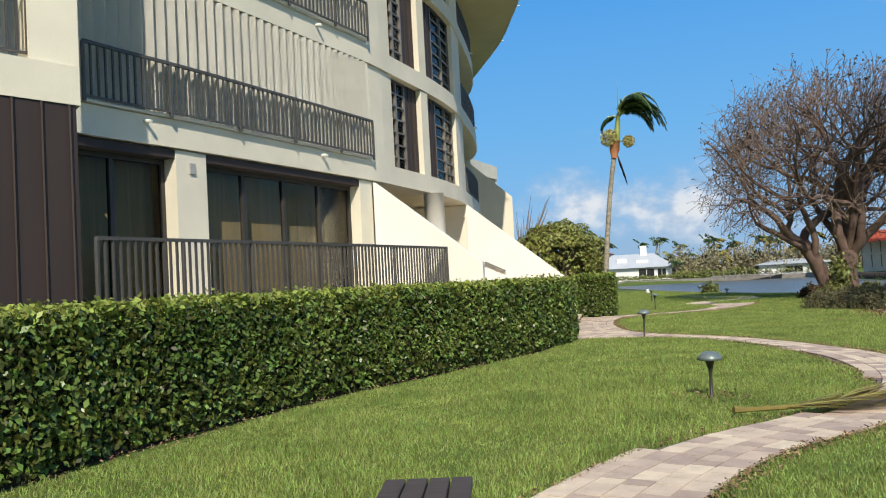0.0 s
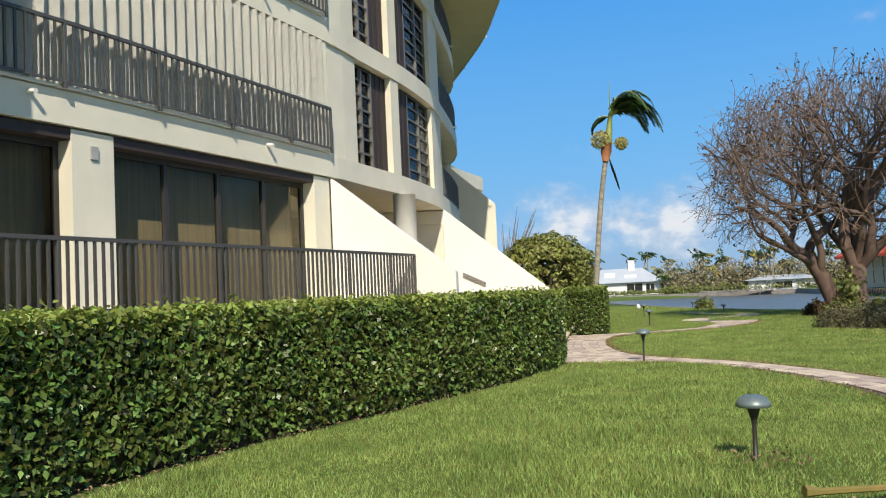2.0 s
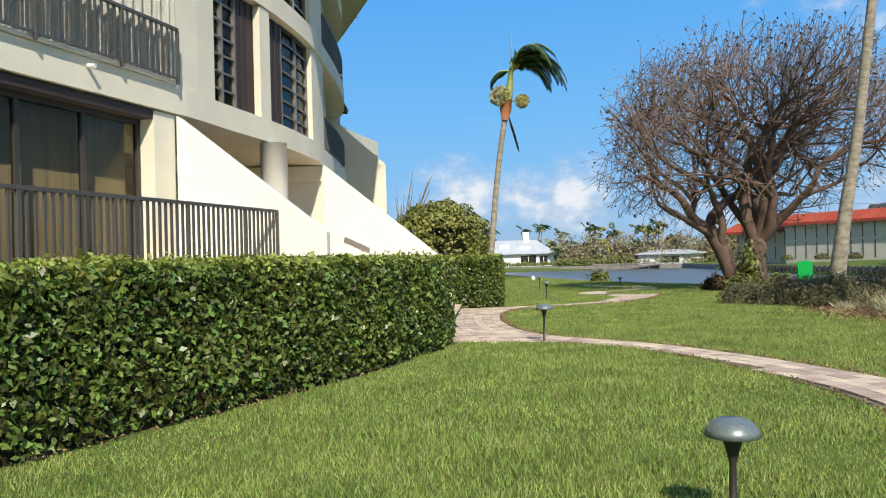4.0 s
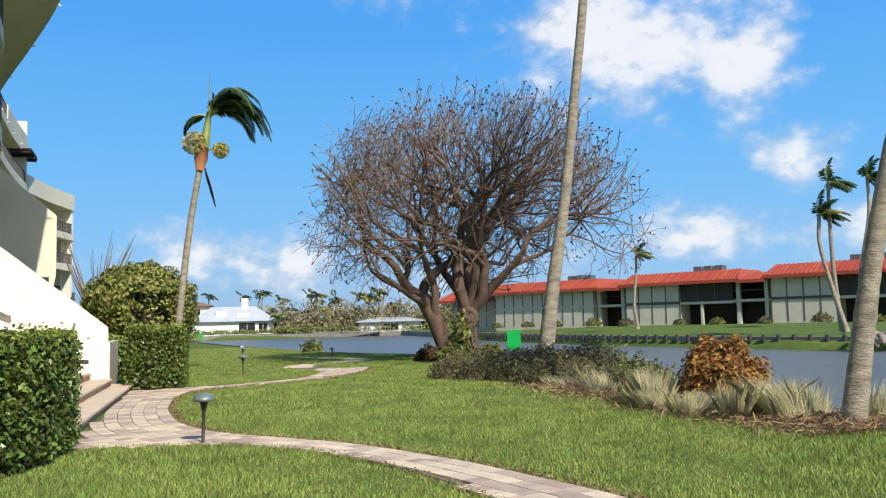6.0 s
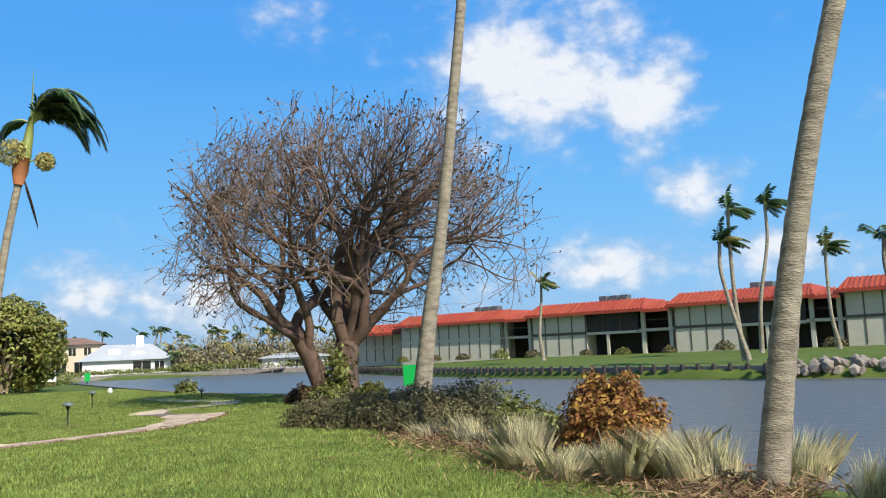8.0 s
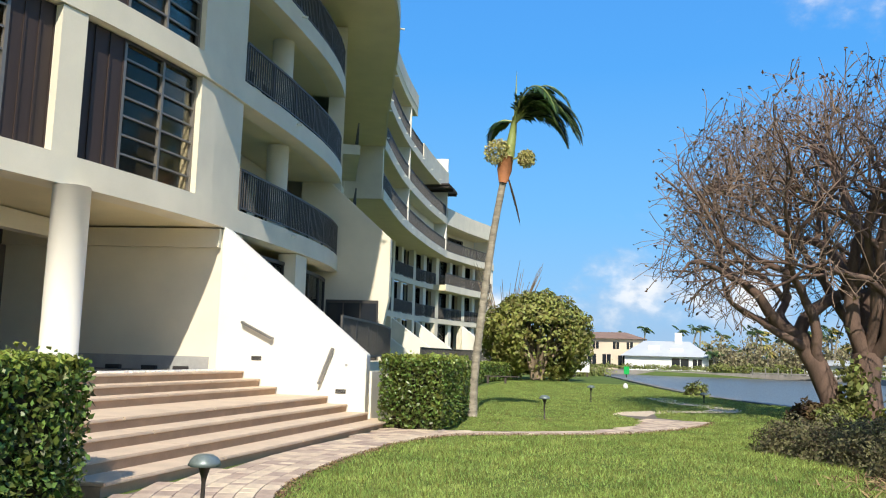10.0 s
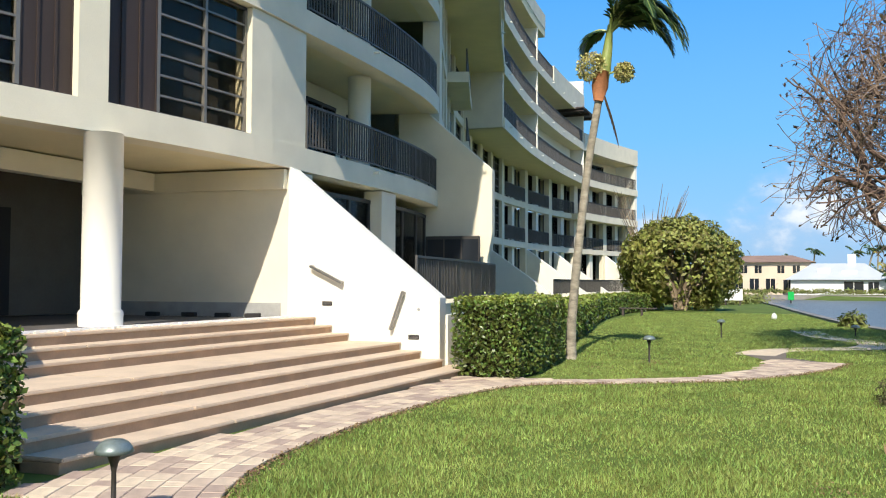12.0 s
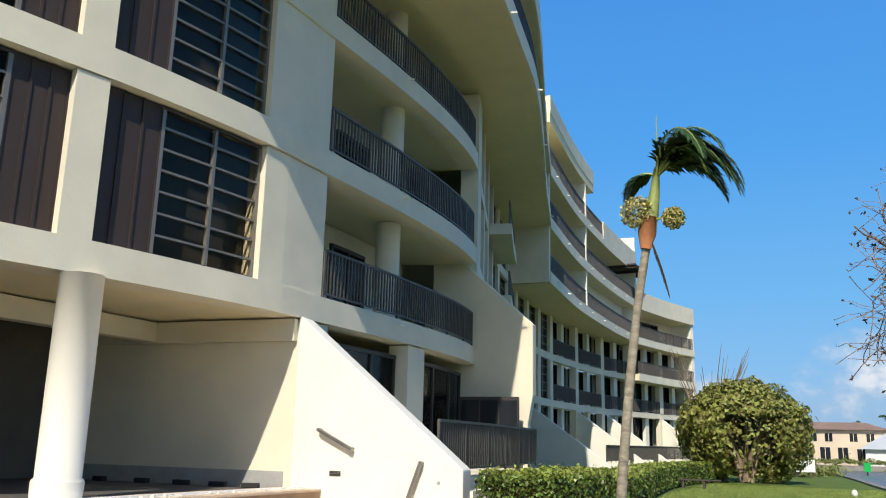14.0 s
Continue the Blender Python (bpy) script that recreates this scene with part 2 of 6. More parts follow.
def add_box(bm, a, b, bevel=0.0, m=None):
    """A box between the corners a and b."""
    vs = [bm.verts.new((x, y, z)) for z in (a[2], b[2]) for y in (a[1], b[1]) for x in (a[0], b[0])]
    fs = [bm.faces.new([vs[i] for i in q]) for q in ((0, 2, 3, 1), (4, 5, 7, 6), (0, 1, 5, 4), (2, 6, 7, 3), (0, 4, 6, 2), (1, 3, 7, 5))]
    if bevel:
        out = bmesh.ops.bevel(bm, geom=list({e for f in fs for e in f.edges}), offset=bevel, segments=1, affect="EDGES")
        vs = list({v for f in out["faces"] for v in f.verts} | {v for v in vs if v.is_valid})
    if m is not None:
        bmesh.ops.transform(bm, matrix=m, verts=vs)
    return vs


def box(a, b, bevel=0.0, m=None):
    bm = bmesh.new()
    add_box(bm, a, b, bevel, m)
    return bm


def beam(bm, p, q, w, h, up=(0, 0, 1)):
    """A bar of section w by h from p to q."""
    p, q = Vector(p), Vector(q)
    d = (q - p).normalized()
    side = d.cross(Vector(up))
    side = side.normalized() if side.length > 1e-4 else Vector((1, 0, 0))
    u = side.cross(d)
    vs = [bm.verts.new(c + side * sx * w / 2 + u * sz * h / 2) for c in (p, q) for sx, sz in ((-1, -1), (1, -1), (1, 1), (-1, 1))]
    for f in ((0, 1, 2, 3), (7, 6, 5, 4), (0, 4, 5, 1), (1, 5, 6, 2), (2, 6, 7, 3), (3, 7, 4, 0)):
        bm.faces.new([vs[i] for i in f])


def prism(pts, z0, z1, bm=None):
    """A plan outline raised from z0 to z1."""
    bm = bm or bmesh.new()
    lo = [bm.verts.new((x, y, z0)) for x, y in pts]
    hi = [bm.verts.new((x, y, z1)) for x, y in pts]
    bm.faces.new(hi)
    bm.faces.new(lo[::-1])
    k = len(pts)
    for i in range(k):
        bm.faces.new((lo[i], lo[(i + 1) % k], hi[(i + 1) % k], hi[i]))
    return bm


def slab_profile(pts, offset, bm=None):
    """A flat outline in space, thickened by the vector offset."""
    bm = bm or bmesh.new()
    offset = Vector(offset)
    a = [bm.verts.new(Vector(p)) for p in pts]
    b = [bm.verts.new(Vector(p) + offset) for p in pts]
    bm.faces.new(a)
    bm.faces.new(b[::-1])
    k = len(pts)
    for i in range(k):
        bm.faces.new((a[i], b[i], b[(i + 1) % k], a[(i + 1) % k]))
    bmesh.ops.recalc_face_normals(bm, faces=bm.faces[:])
    return bm


def tube(bm, pts, radii, sides=8, cap=True):
    """A round limb through pts."""
    rings = []
    for i, p in enumerate(pts):
        p = Vector(p)
        d = (Vector(pts[min(i + 1, len(pts) - 1)]) - Vector(pts[max(i - 1, 0)])).normalized()
        s = d.cross(Vector((0, 1, 0)) if abs(d.y) < 0.9 else Vector((1, 0, 0))).normalized()
        u = d.cross(s)
        rings.append([bm.verts.new(p + (s * math.cos(2 * math.pi * k / sides) + u * math.sin(2 * math.pi * k / sides)) * radii[i]) for k in range(sides)])
    for a, b in zip(rings, rings[1:]):
        for k in range(sides):
            bm.faces.new((a[k], a[(k + 1) % sides], b[(k + 1) % sides], b[k]))
    if cap:
        bm.faces.new(rings[0])
        bm.faces.new(rings[-1][::-1])
    return bm


def lathe(profile, sides=20, bm=None, at=(0, 0, 0)):
    """A turned shape from (radius, height) pairs."""
    bm = bm or bmesh.new()
    return tube(bm, [(at[0], at[1], at[2] + z) for r, z in profile], [max(r, 0.001) for r, z in profile], sides)


def smooth_line(pts, step):
    """Points every step metres along a soft curve through pts."""
    p = np.array(pts, float)
    ext = np.vstack([2 * p[0] - p[1], p, 2 * p[-1] - p[-2]])
    out = []
    for i in range(1, len(ext) - 2):
        a, b, c, d = ext[i - 1:i + 3]
        for t in np.linspace(0, 1, 24, endpoint=False):
            out.append(0.5 * (2 * b + (c - a) * t + (2 * a - 5 * b + 4 * c - d) * t ** 2 + (3 * b - a - 3 * c + d) * t ** 3))
    out = np.array(out + [p[-1]])
    s = np.concatenate([[0], np.cumsum(np.linalg.norm(np.diff(out, axis=0), axis=1))])
    k = np.linspace(0, s[-1], max(2, int(round(s[-1] / step)) + 1))
    return np.stack([np.interp(k, s, out[:, j]) for j in range(out.shape[1])], 1)


def inside(poly, x, y):
    """Which of the points lie in the outline."""
    poly = np.asarray(poly)
    x, y = np.asarray(x, float), np.asarray(y, float)
    res = np.zeros(x.shape, bool)
    for (x0, y0), (x1, y1) in zip(poly, np.roll(poly, -1, 0)):
        if y0 != y1:
            res ^= ((y0 > y) != (y1 > y)) & (x < (x1 - x0) * (y - y0) / (y1 - y0) + x0)
    return res


def leaf_cloud(centres, normals, size, rng, jitter=0.7, long=1.6, fold=0.25):
    """Corners of small pointed leaves, four to a leaf, that face roughly along normals."""
    c = np.asarray(centres, float)
    n = np.asarray(normals, float) + rng.normal(0, jitter, c.shape)
    n /= np.linalg.norm(n, axis=1, keepdims=True) + 1e-9
    r = rng.normal(0, 1, c.shape)
    a = np.cross(n, r)
    a /= np.linalg.norm(a, axis=1, keepdims=True) + 1e-9
    b = np.cross(n, a)
    s = size * rng.uniform(0.6, 1.3, (len(c), 1))
    return np.stack([c - a * s * long * 0.5, c + b * s * 0.45 + n * s * fold, c + a * s * long * 0.5, c - b * s * 0.45 + n * s * fold * 0.4], 1)

from mathutils.geometry import tessellate_polygon


# ---- ground, canal and banks ----
WATER_Z = -1.0
NEAR_BANK = [(40, -60), (18, -10), (13.2, 6), (13.2, 11), (14.2, 15), (14.6, 20), (15.6, 25), (18.2, 31), (18.6, 37), (17, 43), (15.6, 52), (15.2, 70), (15, 92), (13, 125), (4, 150), (-30, 165)]
FAR_BANK = [(-30, 176), (25, 164), (40, 161), (60, 152), (54, 120), (48, 90), (46, 66), (46.5, 50), (48, 40), (60, 22), (110, -20), (160, -60)]
CANAL = [tuple(p) for p in smooth_line(NEAR_BANK, 2.0)] + [tuple(p) for p in smooth_line(FAR_BANK, 2.0)]


def edge_distance(poly, x, y):
    """Distance to the outline, positive inside it."""
    best = np.full(x.shape, 1e9)
    pa = np.asarray(poly)
    for (x0, y0), (x1, y1) in zip(pa, np.roll(pa, -1, 0)):
        dx, dy = x1 - x0, y1 - y0
        t = np.clip(((x - x0) * dx + (y - y0) * dy) / (dx * dx + dy * dy + 1e-9), 0, 1)
        best = np.minimum(best, np.hypot(x - x0 - t * dx, y - y0 - t * dy))
    return np.where(inside(poly, x, y), best, -best)


def ground_lines(lo, hi, near_lo, near_hi, fine, grow=1.18):
    mid = list(np.arange(near_lo, near_hi, fine))
    step, v, up = fine, mid[-1], []
    while v < hi:
        step *= grow
        v += step
        up.append(v)
    step, v, down = fine, mid[0], []
    while v > lo:
        step *= grow
        v -= step
        down.append(v)
    return np.array(down[::-1] + mid + up)


def build_ground():
    gx, gy = ground_lines(-3000, 3000, -4, 62, 0.6), ground_lines(-3000, 3000, -6, 60, 0.6)
    X, Y = np.meshgrid(gx, gy)
    d = edge_distance(CANAL, X, Y)
    far = np.clip((X - 30) / 10, 0, 1)
    land = 0.55 * far * np.clip((-d - 1) / 14, 0, 1) - 0.25 * far
    Z = np.where(d > 0, np.maximum(-2.6, -0.25 - d * 1.2), land - 0.22 * np.clip(1 + d / 1.4, 0, 1))
    n = len(gx)
    verts = np.stack([X, Y, Z], -1).reshape(-1, 3)
    i = np.arange(len(gx) - 1)[None, :] + n * np.arange(len(gy) - 1)[:, None]
    faces = np.stack([i, i + 1, i + n + 1, i + n], -1).reshape(-1, 4)
    me = raw_mesh("ground", verts.tolist(), faces.tolist(), LAWN)
    me.polygons.foreach_set("use_smooth", [True] * len(me.polygons))
    return tagged(new("ground", me), "mown green lawn ground beside the canal", "ground", kind="structure")


build_ground()
bm = bmesh.new()
vs = [bm.verts.new(c) for c in ((8, -900, WATER_Z), (1200, -900, WATER_Z), (1200, 400, WATER_Z), (-200, 400, WATER_Z), (-200, 140, WATER_Z), (8, 100, WATER_Z))]
bm.faces.new(vs)
tagged(part("water", bm, WATER), "choppy grey-blue canal water", "water", kind="structure")

# ---- paved path ----
ISLAND_EDGE = [(1.5, 0.3), (2.0, 1.1), (2.5, 1.9), (3.2, 2.75), (4.4, 3.7), (5.6, 5.1), (6.5, 7.0), (6.9, 9.2), (6.75, 10.9), (6.45, 12.4), (5.95, 13.9),
               (5.3, 15.0), (4.75, 16.0), (4.45, 17.4), (4.48, 19.4), (4.7, 21.2), (5.05, 22.8), (5.75, 24.2), (7.5, 25.0), (9.5, 26.3), (11.0, 28.4), (11.7, 30.0)]
NEAR_EDGE = [(0.3, 0.5), (0.75, 1.1), (1.25, 1.75), (1.9, 2.7), (2.5, 3.3), (3.3, 3.9), (4.4, 4.6), (5.2, 5.6), (5.65, 6.9), (5.95, 8.6), (6.05, 10.0), (5.95, 11.8), (5.5, 13.6), (4.6, 14.8), (3.1, 15.4)]
FAR_EDGE = [(2.9, 15.5), (3.0, 16.2), (4.28, 25.3), (4.5, 25.05), (5.6, 25.1), (6.6, 25.25), (8.5, 26.2), (9.7, 28.2), (10.1, 30.4), (9.5, 32.8)]
ISLE = smooth_line(ISLAND_EDGE, 0.1)
NEARL = smooth_line(NEAR_EDGE, 0.1)
PATH_AREA = [tuple(p) for p in ISLE] + [(10.6, 31.5), (10.9, 34.6), (9.5, 32.8)] + [tuple(p) for p in FAR_EDGE[::-1][1:]] + [tuple(p) for p in NEARL[::-1]]

tris = tessellate_polygon([[Vector((x, y, 0)) for x, y in PATH_AREA]])
pave = raw_mesh("pavement", [(x, y, 0.012) for x, y in PATH_AREA], [tuple(t) for t in tris], SAND)
pavement = tagged(new("pavement", pave), "winding footpath of beige and pink stone pavers", "footpath", kind="structure")

# ---- building ----
FACADE = [(-9.4, -1), (-7.4, 4), (-6.2, 7), (-5.33, 9.2), (-4.5, 10.9), (-3.6, 12.9), (-1.78, 17.1), (-1.25, 18.7), (-0.35, 21.4), (0.28, 24.1), (0.5, 26.2), (0.78, 29), (0.92, 32),
          (0.75, 34.6), (0.1, 37.5), (-1.2, 42.5), (-2.9, 50), (-3.6, 58), (-3.5, 66), (-2.3, 76), (0.0, 84), (2.4, 91)]
FLINE = smooth_line(FACADE, 0.25)
# points before y=32 are unseen, set wide to shade the wing wall
OVERHANG = [(2.2, 17.0), (2.8, 21.0), (3.05, 25.0), (3.0, 29.0), (2.7, 32.5), (2.3, 36), (1.3, 41), (0.2, 46), (-0.6, 50), (-1.1, 52.5)]
BAY = [(-1.1, 52.5), (-1.35, 59), (-1.35, 64), (-1.0, 72), (-0.35, 79.5)]
ENDBLOCK = [(-0.35, 79.5), (1.2, 85), (3.2, 90.5)]
FLOORS = [1.3, 4.66, 7.68, 10.68, 13.4]
WING = [1.3, 4.66, 7.53, 10.40, 13.27, 16.14, 19.0]
CLEAR, CLEAR_WING = 2.5, 2.37


class Line:
    """A plan curve, walked by its y."""

    def __init__(self, pts, step=0.25):
        self.p = smooth_line(pts, step)

    def at(self, y, off=0.0):
        p = self.p
        x = np.interp(y, p[:, 1], p[:, 0])
        dx = np.interp(y + 0.3, p[:, 1], p[:, 0]) - np.interp(y - 0.3, p[:, 1], p[:, 0])
        n = Vector((0.6, -dx, 0)).normalized()
        return Vector((float(x), float(y), 0)) + n * off

    def strip(self, y0, y1, z0, z1, off0, off1, bm=None, step=0.6):
        """A solid band that follows the curve, between two offsets and two heights."""
        bm = bm or bmesh.new()
        k = max(2, int((y1 - y0) / step) + 1)
        rows = []
        for y in np.linspace(y0, y1, k):
            a, b = self.at(y, off0), self.at(y, off1)
            rows.append([bm.verts.new((a.x, a.y, z0)), bm.verts.new((a.x, a.y, z1)), bm.verts.new((b.x, b.y, z1)), bm.verts.new((b.x, b.y, z0))])
        for r, s in zip(rows, rows[1:]):
            for i in range(4):
                bm.faces.new((r[i], r[(i + 1) % 4], s[(i + 1) % 4], s[i]))
        bm.faces.new(rows[0][::-1])
        bm.faces.new(rows[-1])
        bmesh.ops.recalc_face_normals(bm, faces=bm.faces[:])
        return bm


F = Line(FACADE)
OV, BY, EB = Line(OVERHANG), Line(BAY), Line(ENDBLOCK)
condo = thing("apartment_building", "curved cream stucco apartment block with stacked balconies", "building", (-4, 30, 0))
ORIGIN = Matrix.Translation((4, -30, 0))


def bpart(name, bm, mat, parent=None, label="", smooth=False):
    """A part of the building, in world coordinates."""
    ob = part(name, bm, mat, parent or condo, label, smooth)
    if (parent or condo) is condo:
        ob.matrix_parent_inverse = ORIGIN
    return ob


def curved(name, line, y0, y1, z0, z1, o0, o1, mat, label=""):
    return bpart(name, line.strip(y0, y1, z0, z1, o0, o1), mat, None, label)


BALUSTER = {}


def railing(line, y0, y1, z0, height, off, pieces=True, gap=0.125, label="dark bronze metal balcony railing with upright bars"):
    """A rail with top and bottom bars, posts and balusters."""
    bm = line.strip(y0, y1, z0 + height - 0.05, z0 + height, off + 0.03, off - 0.03)
    top = bpart("railing", bm, RAILPAINT, None, label)
    part("bottom_bar", line.strip(y0, y1, z0 + 0.08, z0 + 0.115, off + 0.018, off - 0.018), RAILPAINT, top)
    length = sum((line.at(b) - line.at(a)).length for a, b in zip(np.linspace(y0, y1, 9)[:-1], np.linspace(y0, y1, 9)[1:]))
    count = int(length / gap)
    if height not in BALUSTER:
        BALUSTER[height] = (mesh_from("baluster", box((-0.016, -0.016, 0.1), (0.016, 0.016, height - 0.05)), RAILPAINT),
                            mesh_from("rail_post", box((-0.026, -0.026, 0.0), (0.026, 0.026, height - 0.03), 0.004), RAILPAINT))
    bars = bmesh.new()
    for i in range(count + 1):
        y = y0 + (y1 - y0) * i / count
        p = line.at(y, off)
        d = line.at(y + 0.2) - line.at(y - 0.2)
        m = Matrix.Translation((p.x, p.y, z0)) @ Matrix.Rotation(math.atan2(d.y, d.x), 4, "Z")
        post = i % 12 == 0 or i == count
        if pieces:
            ob = new("rail_post" if post else "baluster", BALUSTER[height][1 if post else 0])
            ob.parent = top
            ob.matrix_basis = m
        else:
            w = 0.026 if post else 0.016
            add_box(bars, (-w, -w, 0.0 if post else 0.1), (w, w, height - 0.05), m=m)
    if not pieces:
        tagged(part("baluster", bars, RAILPAINT, top), kind="stuff")
    else:
        bars.free()
    return top


def spout(line, y, z, off):
    p, q = line.at(y, off), line.at(y, off + 0.16)
    bm = tube(bmesh.new(), [(p.x, p.y, z), (q.x, q.y, z - 0.02)], [0.035, 0.035], 10)
    bpart("drain_spout", bm, WHITE_WALL)


def window_set(line, y0, y1, z0, z1, off, panel=(), rows=7, cols=2, frame=BRONZE, pane=GLASS, louvre=True):
    """A recessed window: dark room, panes, a grid of bars, and a siding panel beside it."""
    py0, py1 = (y0, y0 + panel[1] * (y1 - y0)) if panel and panel[0] == "low" else (y1 - panel[1] * (y1 - y0), y1) if panel else (0, 0)
    wy0, wy1 = (py1, y1) if panel and panel[0] == "low" else (y0, py0) if panel else (y0, y1)
    win = bpart("window", line.strip(wy0, wy1, z0, z0 + 0.06, off + 0.03, off - 0.05), frame, None, "dark window with horizontal metal bars")
    part("window_head", line.strip(wy0, wy1, z1 - 0.06, z1, off + 0.03, off - 0.05), frame, win)
    k = cols + 1
    for i in range(k):
        y = wy0 + 0.03 + (wy1 - wy0 - 0.06) * i / cols
        part("mullion", line.strip(y - 0.03, y + 0.03, z0 + 0.06, z1 - 0.06, off + 0.035, off - 0.04), LOUVRE if louvre else frame, win)
    for r in range(1, rows):
        z = z0 + (z1 - z0) * r / rows
        part("bar", line.strip(wy0 + 0.06, wy1 - 0.06, z - 0.018, z + 0.018, off + 0.025, off - 0.02), LOUVRE if louvre else frame, win)
    for i in range(cols):
        a = wy0 + 0.06 + (wy1 - wy0 - 0.12) * i / cols
        b = wy0 + 0.06 + (wy1 - wy0 - 0.12) * (i + 1) / cols
        g = part("pane", line.strip(a, b, z0 + 0.06, z1 - 0.06, off - 0.03, off - 0.038), pane, win)
        g.visible_shadow = False
    # dark sheet in place of a curtain, coloured as the room's shade
    part("curtain", line.strip(wy0, wy1, z0, z1, off - 0.25, off - 0.28), ROOM_SHADE, win)
    if panel:
        pn = bpart("siding_panel", line.strip(py0, py1, z0, z1, off + 0.01, off - 0.05), BROWN, None, "dark brown vertical board siding panel")
        for i in range(4):
            y = py0 + (py1 - py0) * i / 3
            part("batten", line.strip(y - 0.02 if i else y, y + 0.02 if i < 3 else y + 0.001, z0, z1, off + 0.03, off + 0.008), BROWN, pn)


def sliding_door(line, y0, y1, z0, z1, off, leaves=3):
    d = bpart("glass_door", line.strip(y0, y1, z1 - 0.09, z1, off + 0.04, off - 0.06), BRONZE, None, "dark framed sliding glass doors with drawn curtains")
    part("track", line.strip(y0, y1, z0, z0 + 0.06, off + 0.04, off - 0.06), BRONZE, d)
    for i in range(leaves + 1):
        y = y0 + 0.04 + (y1 - y0 - 0.08) * i / leaves
        part("stile", line.strip(y - 0.04, y + 0.04, z0 + 0.06, z1 - 0.09, off + 0.03, off - 0.05), BRONZE, d)
    for i in range(leaves):
        a, b = y0 + 0.08 + (y1 - y0 - 0.08) * i / leaves, y0 + (y1 - y0) * (i + 1) / leaves - 0.04
        g = part("pane", line.strip(a, b, z0 + 0.06, z1 - 0.09, off - 0.01, off - 0.018), GLASS, d)
        g.visible_shadow = False
    part("curtain", line.strip(y0, y1, z0, z1, off - 0.3, off - 0.33), CURTAIN, d)


def shutters(line, y0, y1, z0, z1, off):
    """Closed accordion storm shutters: a pleated white sheet."""
    bm = bmesh.new()
    n = int((y1 - y0) / 0.115)
    rows = []
    for i in range(n + 1):
        p = line.at(y0 + (y1 - y0) * i / n, off - (0.11 if i % 2 else 0.0))
        rows.append((bm.verts.new((p.x, p.y, z0)), bm.verts.new((p.x, p.y, z1))))
    for a, b in zip(rows, rows[1:]):
        bm.faces.new((a[0], b[0], b[1], a[1]))
    bmesh.ops.solidify(bm, geom=bm.faces[:], thickness=0.006)
    sh = bpart("storm_shutter", bm, WHITE_WALL, None, "closed white pleated storm shutters")
    part("track", line.strip(y0, y1, z0, z0 + 0.04, off + 0.02, off - 0.16), WHITE_WALL, sh)


def wall_between(p, q, z0, z1, t, mat, name="wall", label=""):
    """A straight upright wall from p to q, thickened to its left by t."""
    p, q = Vector((*p, 0)), Vector((*q, 0))
    n = Vector((-(q - p).y, (q - p).x, 0)).normalized() * t
    return bpart(name, prism([(p.x, p.y), (q.x, q.y), (q.x + n.x, q.y + n.y), (p.x + n.x, p.y + n.y)], z0, z1), mat, None, label)


# front bay at the start: projecting block with brown siding
Y_B1, Y_B2, Y_W3 = 17.1, 25.4, 34.9
corner = Vector((-4.42, 7.05, 0))
along = Vector((-0.58, -0.82, 0)).normalized()
back = F.at(8.6)
far_l = corner + along * 9
# upper block
pts = [(corner.x, corner.y), (back.x - 0.3, back.y + 0.25), (back.x - 4, back.y - 2), (far_l.x - 3, far_l.y), (far_l.x, far_l.y)]
bpart("bay_fascia", prism(pts, 4.13, 4.66), STUCCO, None, "rough cream stucco fascia band")
bpart("bay_wall", prism([(x - 0.05, y - 0.03) if i in (0,) else (x, y) for i, (x, y) in enumerate(pts)], 0.0, 4.13), BROWN, None, "dark brown vertical siding wall")
for i in range(22):
    p = corner + along * (0.12 + i * 0.38)
    n = Vector((along.y, -along.x, 0)) * -1
    bm = bmesh.new()
    beam(bm, (p.x - 0.02, p.y - 0.02, 0.0), (p.x - 0.02, p.y - 0.02, 4.12), 0.025, 0.04)
    bpart("batten", bm, BROWN)
bay_line = Line([(far_l.x, far_l.y), ((far_l.x + corner.x) / 2, (far_l.y + corner.y) / 2), (corner.x, corner.y)])
for zf in FLOORS[1:4]:
    wall_between((corner.x - 0.42, corner.y - 0.5), (corner.x, corner.y), zf, zf + CLEAR, 0.35, STUCCO, "pier", "cream stucco pier")
    railing(bay_line, far_l.y + 0.1, corner.y - 0.42, zf, 1.0, -0.12, zf < 5)
    bpart("bay_slab", prism(pts, zf + CLEAR, zf + 3.0), STUCCO)
    curved("back_wall", F, -0.8, 8.2, zf, zf + CLEAR, -0.9, -1.1, WHITE_WALL)
    shutters(F, 0.0, 8.75, zf + 0.02, zf + CLEAR, -0.27)

# ground floor of the first stretch: glass doors behind the terrace rail
TERR = Line([(-4.3, 7.1), (-2.05, 11.9), (0.1, 16.7)])
bpart("terrace_slab", prism([(-4.3, 7.1), (0.1, 16.75), (-2.2, 17.0), (-6.0, 8.4)], 0.0, 1.3), STUCCO)
railing(TERR, 7.15, 16.68, 1.36, 1.0, -0.05, True, 0.13, "brown painted metal terrace railing with upright bars")
curved("wall", F, 10.85, 11.55, 1.3, 4.13, 0.0, -0.4, STUCCO, "cream stucco pier")
curved("wall", F, 8.3, 8.75, 1.3, 4.13, 0.0, -0.4, BROWN)
curved("wall", F, 16.55, 17.1, 1.3, 4.13, 0.0, -0.4, STUCCO)
# dark strips added for the thin shadow under the fascia
curved("shadow_strip", F, 8.75, 10.85, 3.98, 4.13, -0.02, -0.4, BROWN)
curved("shadow_strip", F, 11.55, 16.55, 3.98, 4.13, -0.02, -0.4, BROWN)
sliding_door(F, 8.75, 10.85, 1.3, 3.98, -0.32, 2)
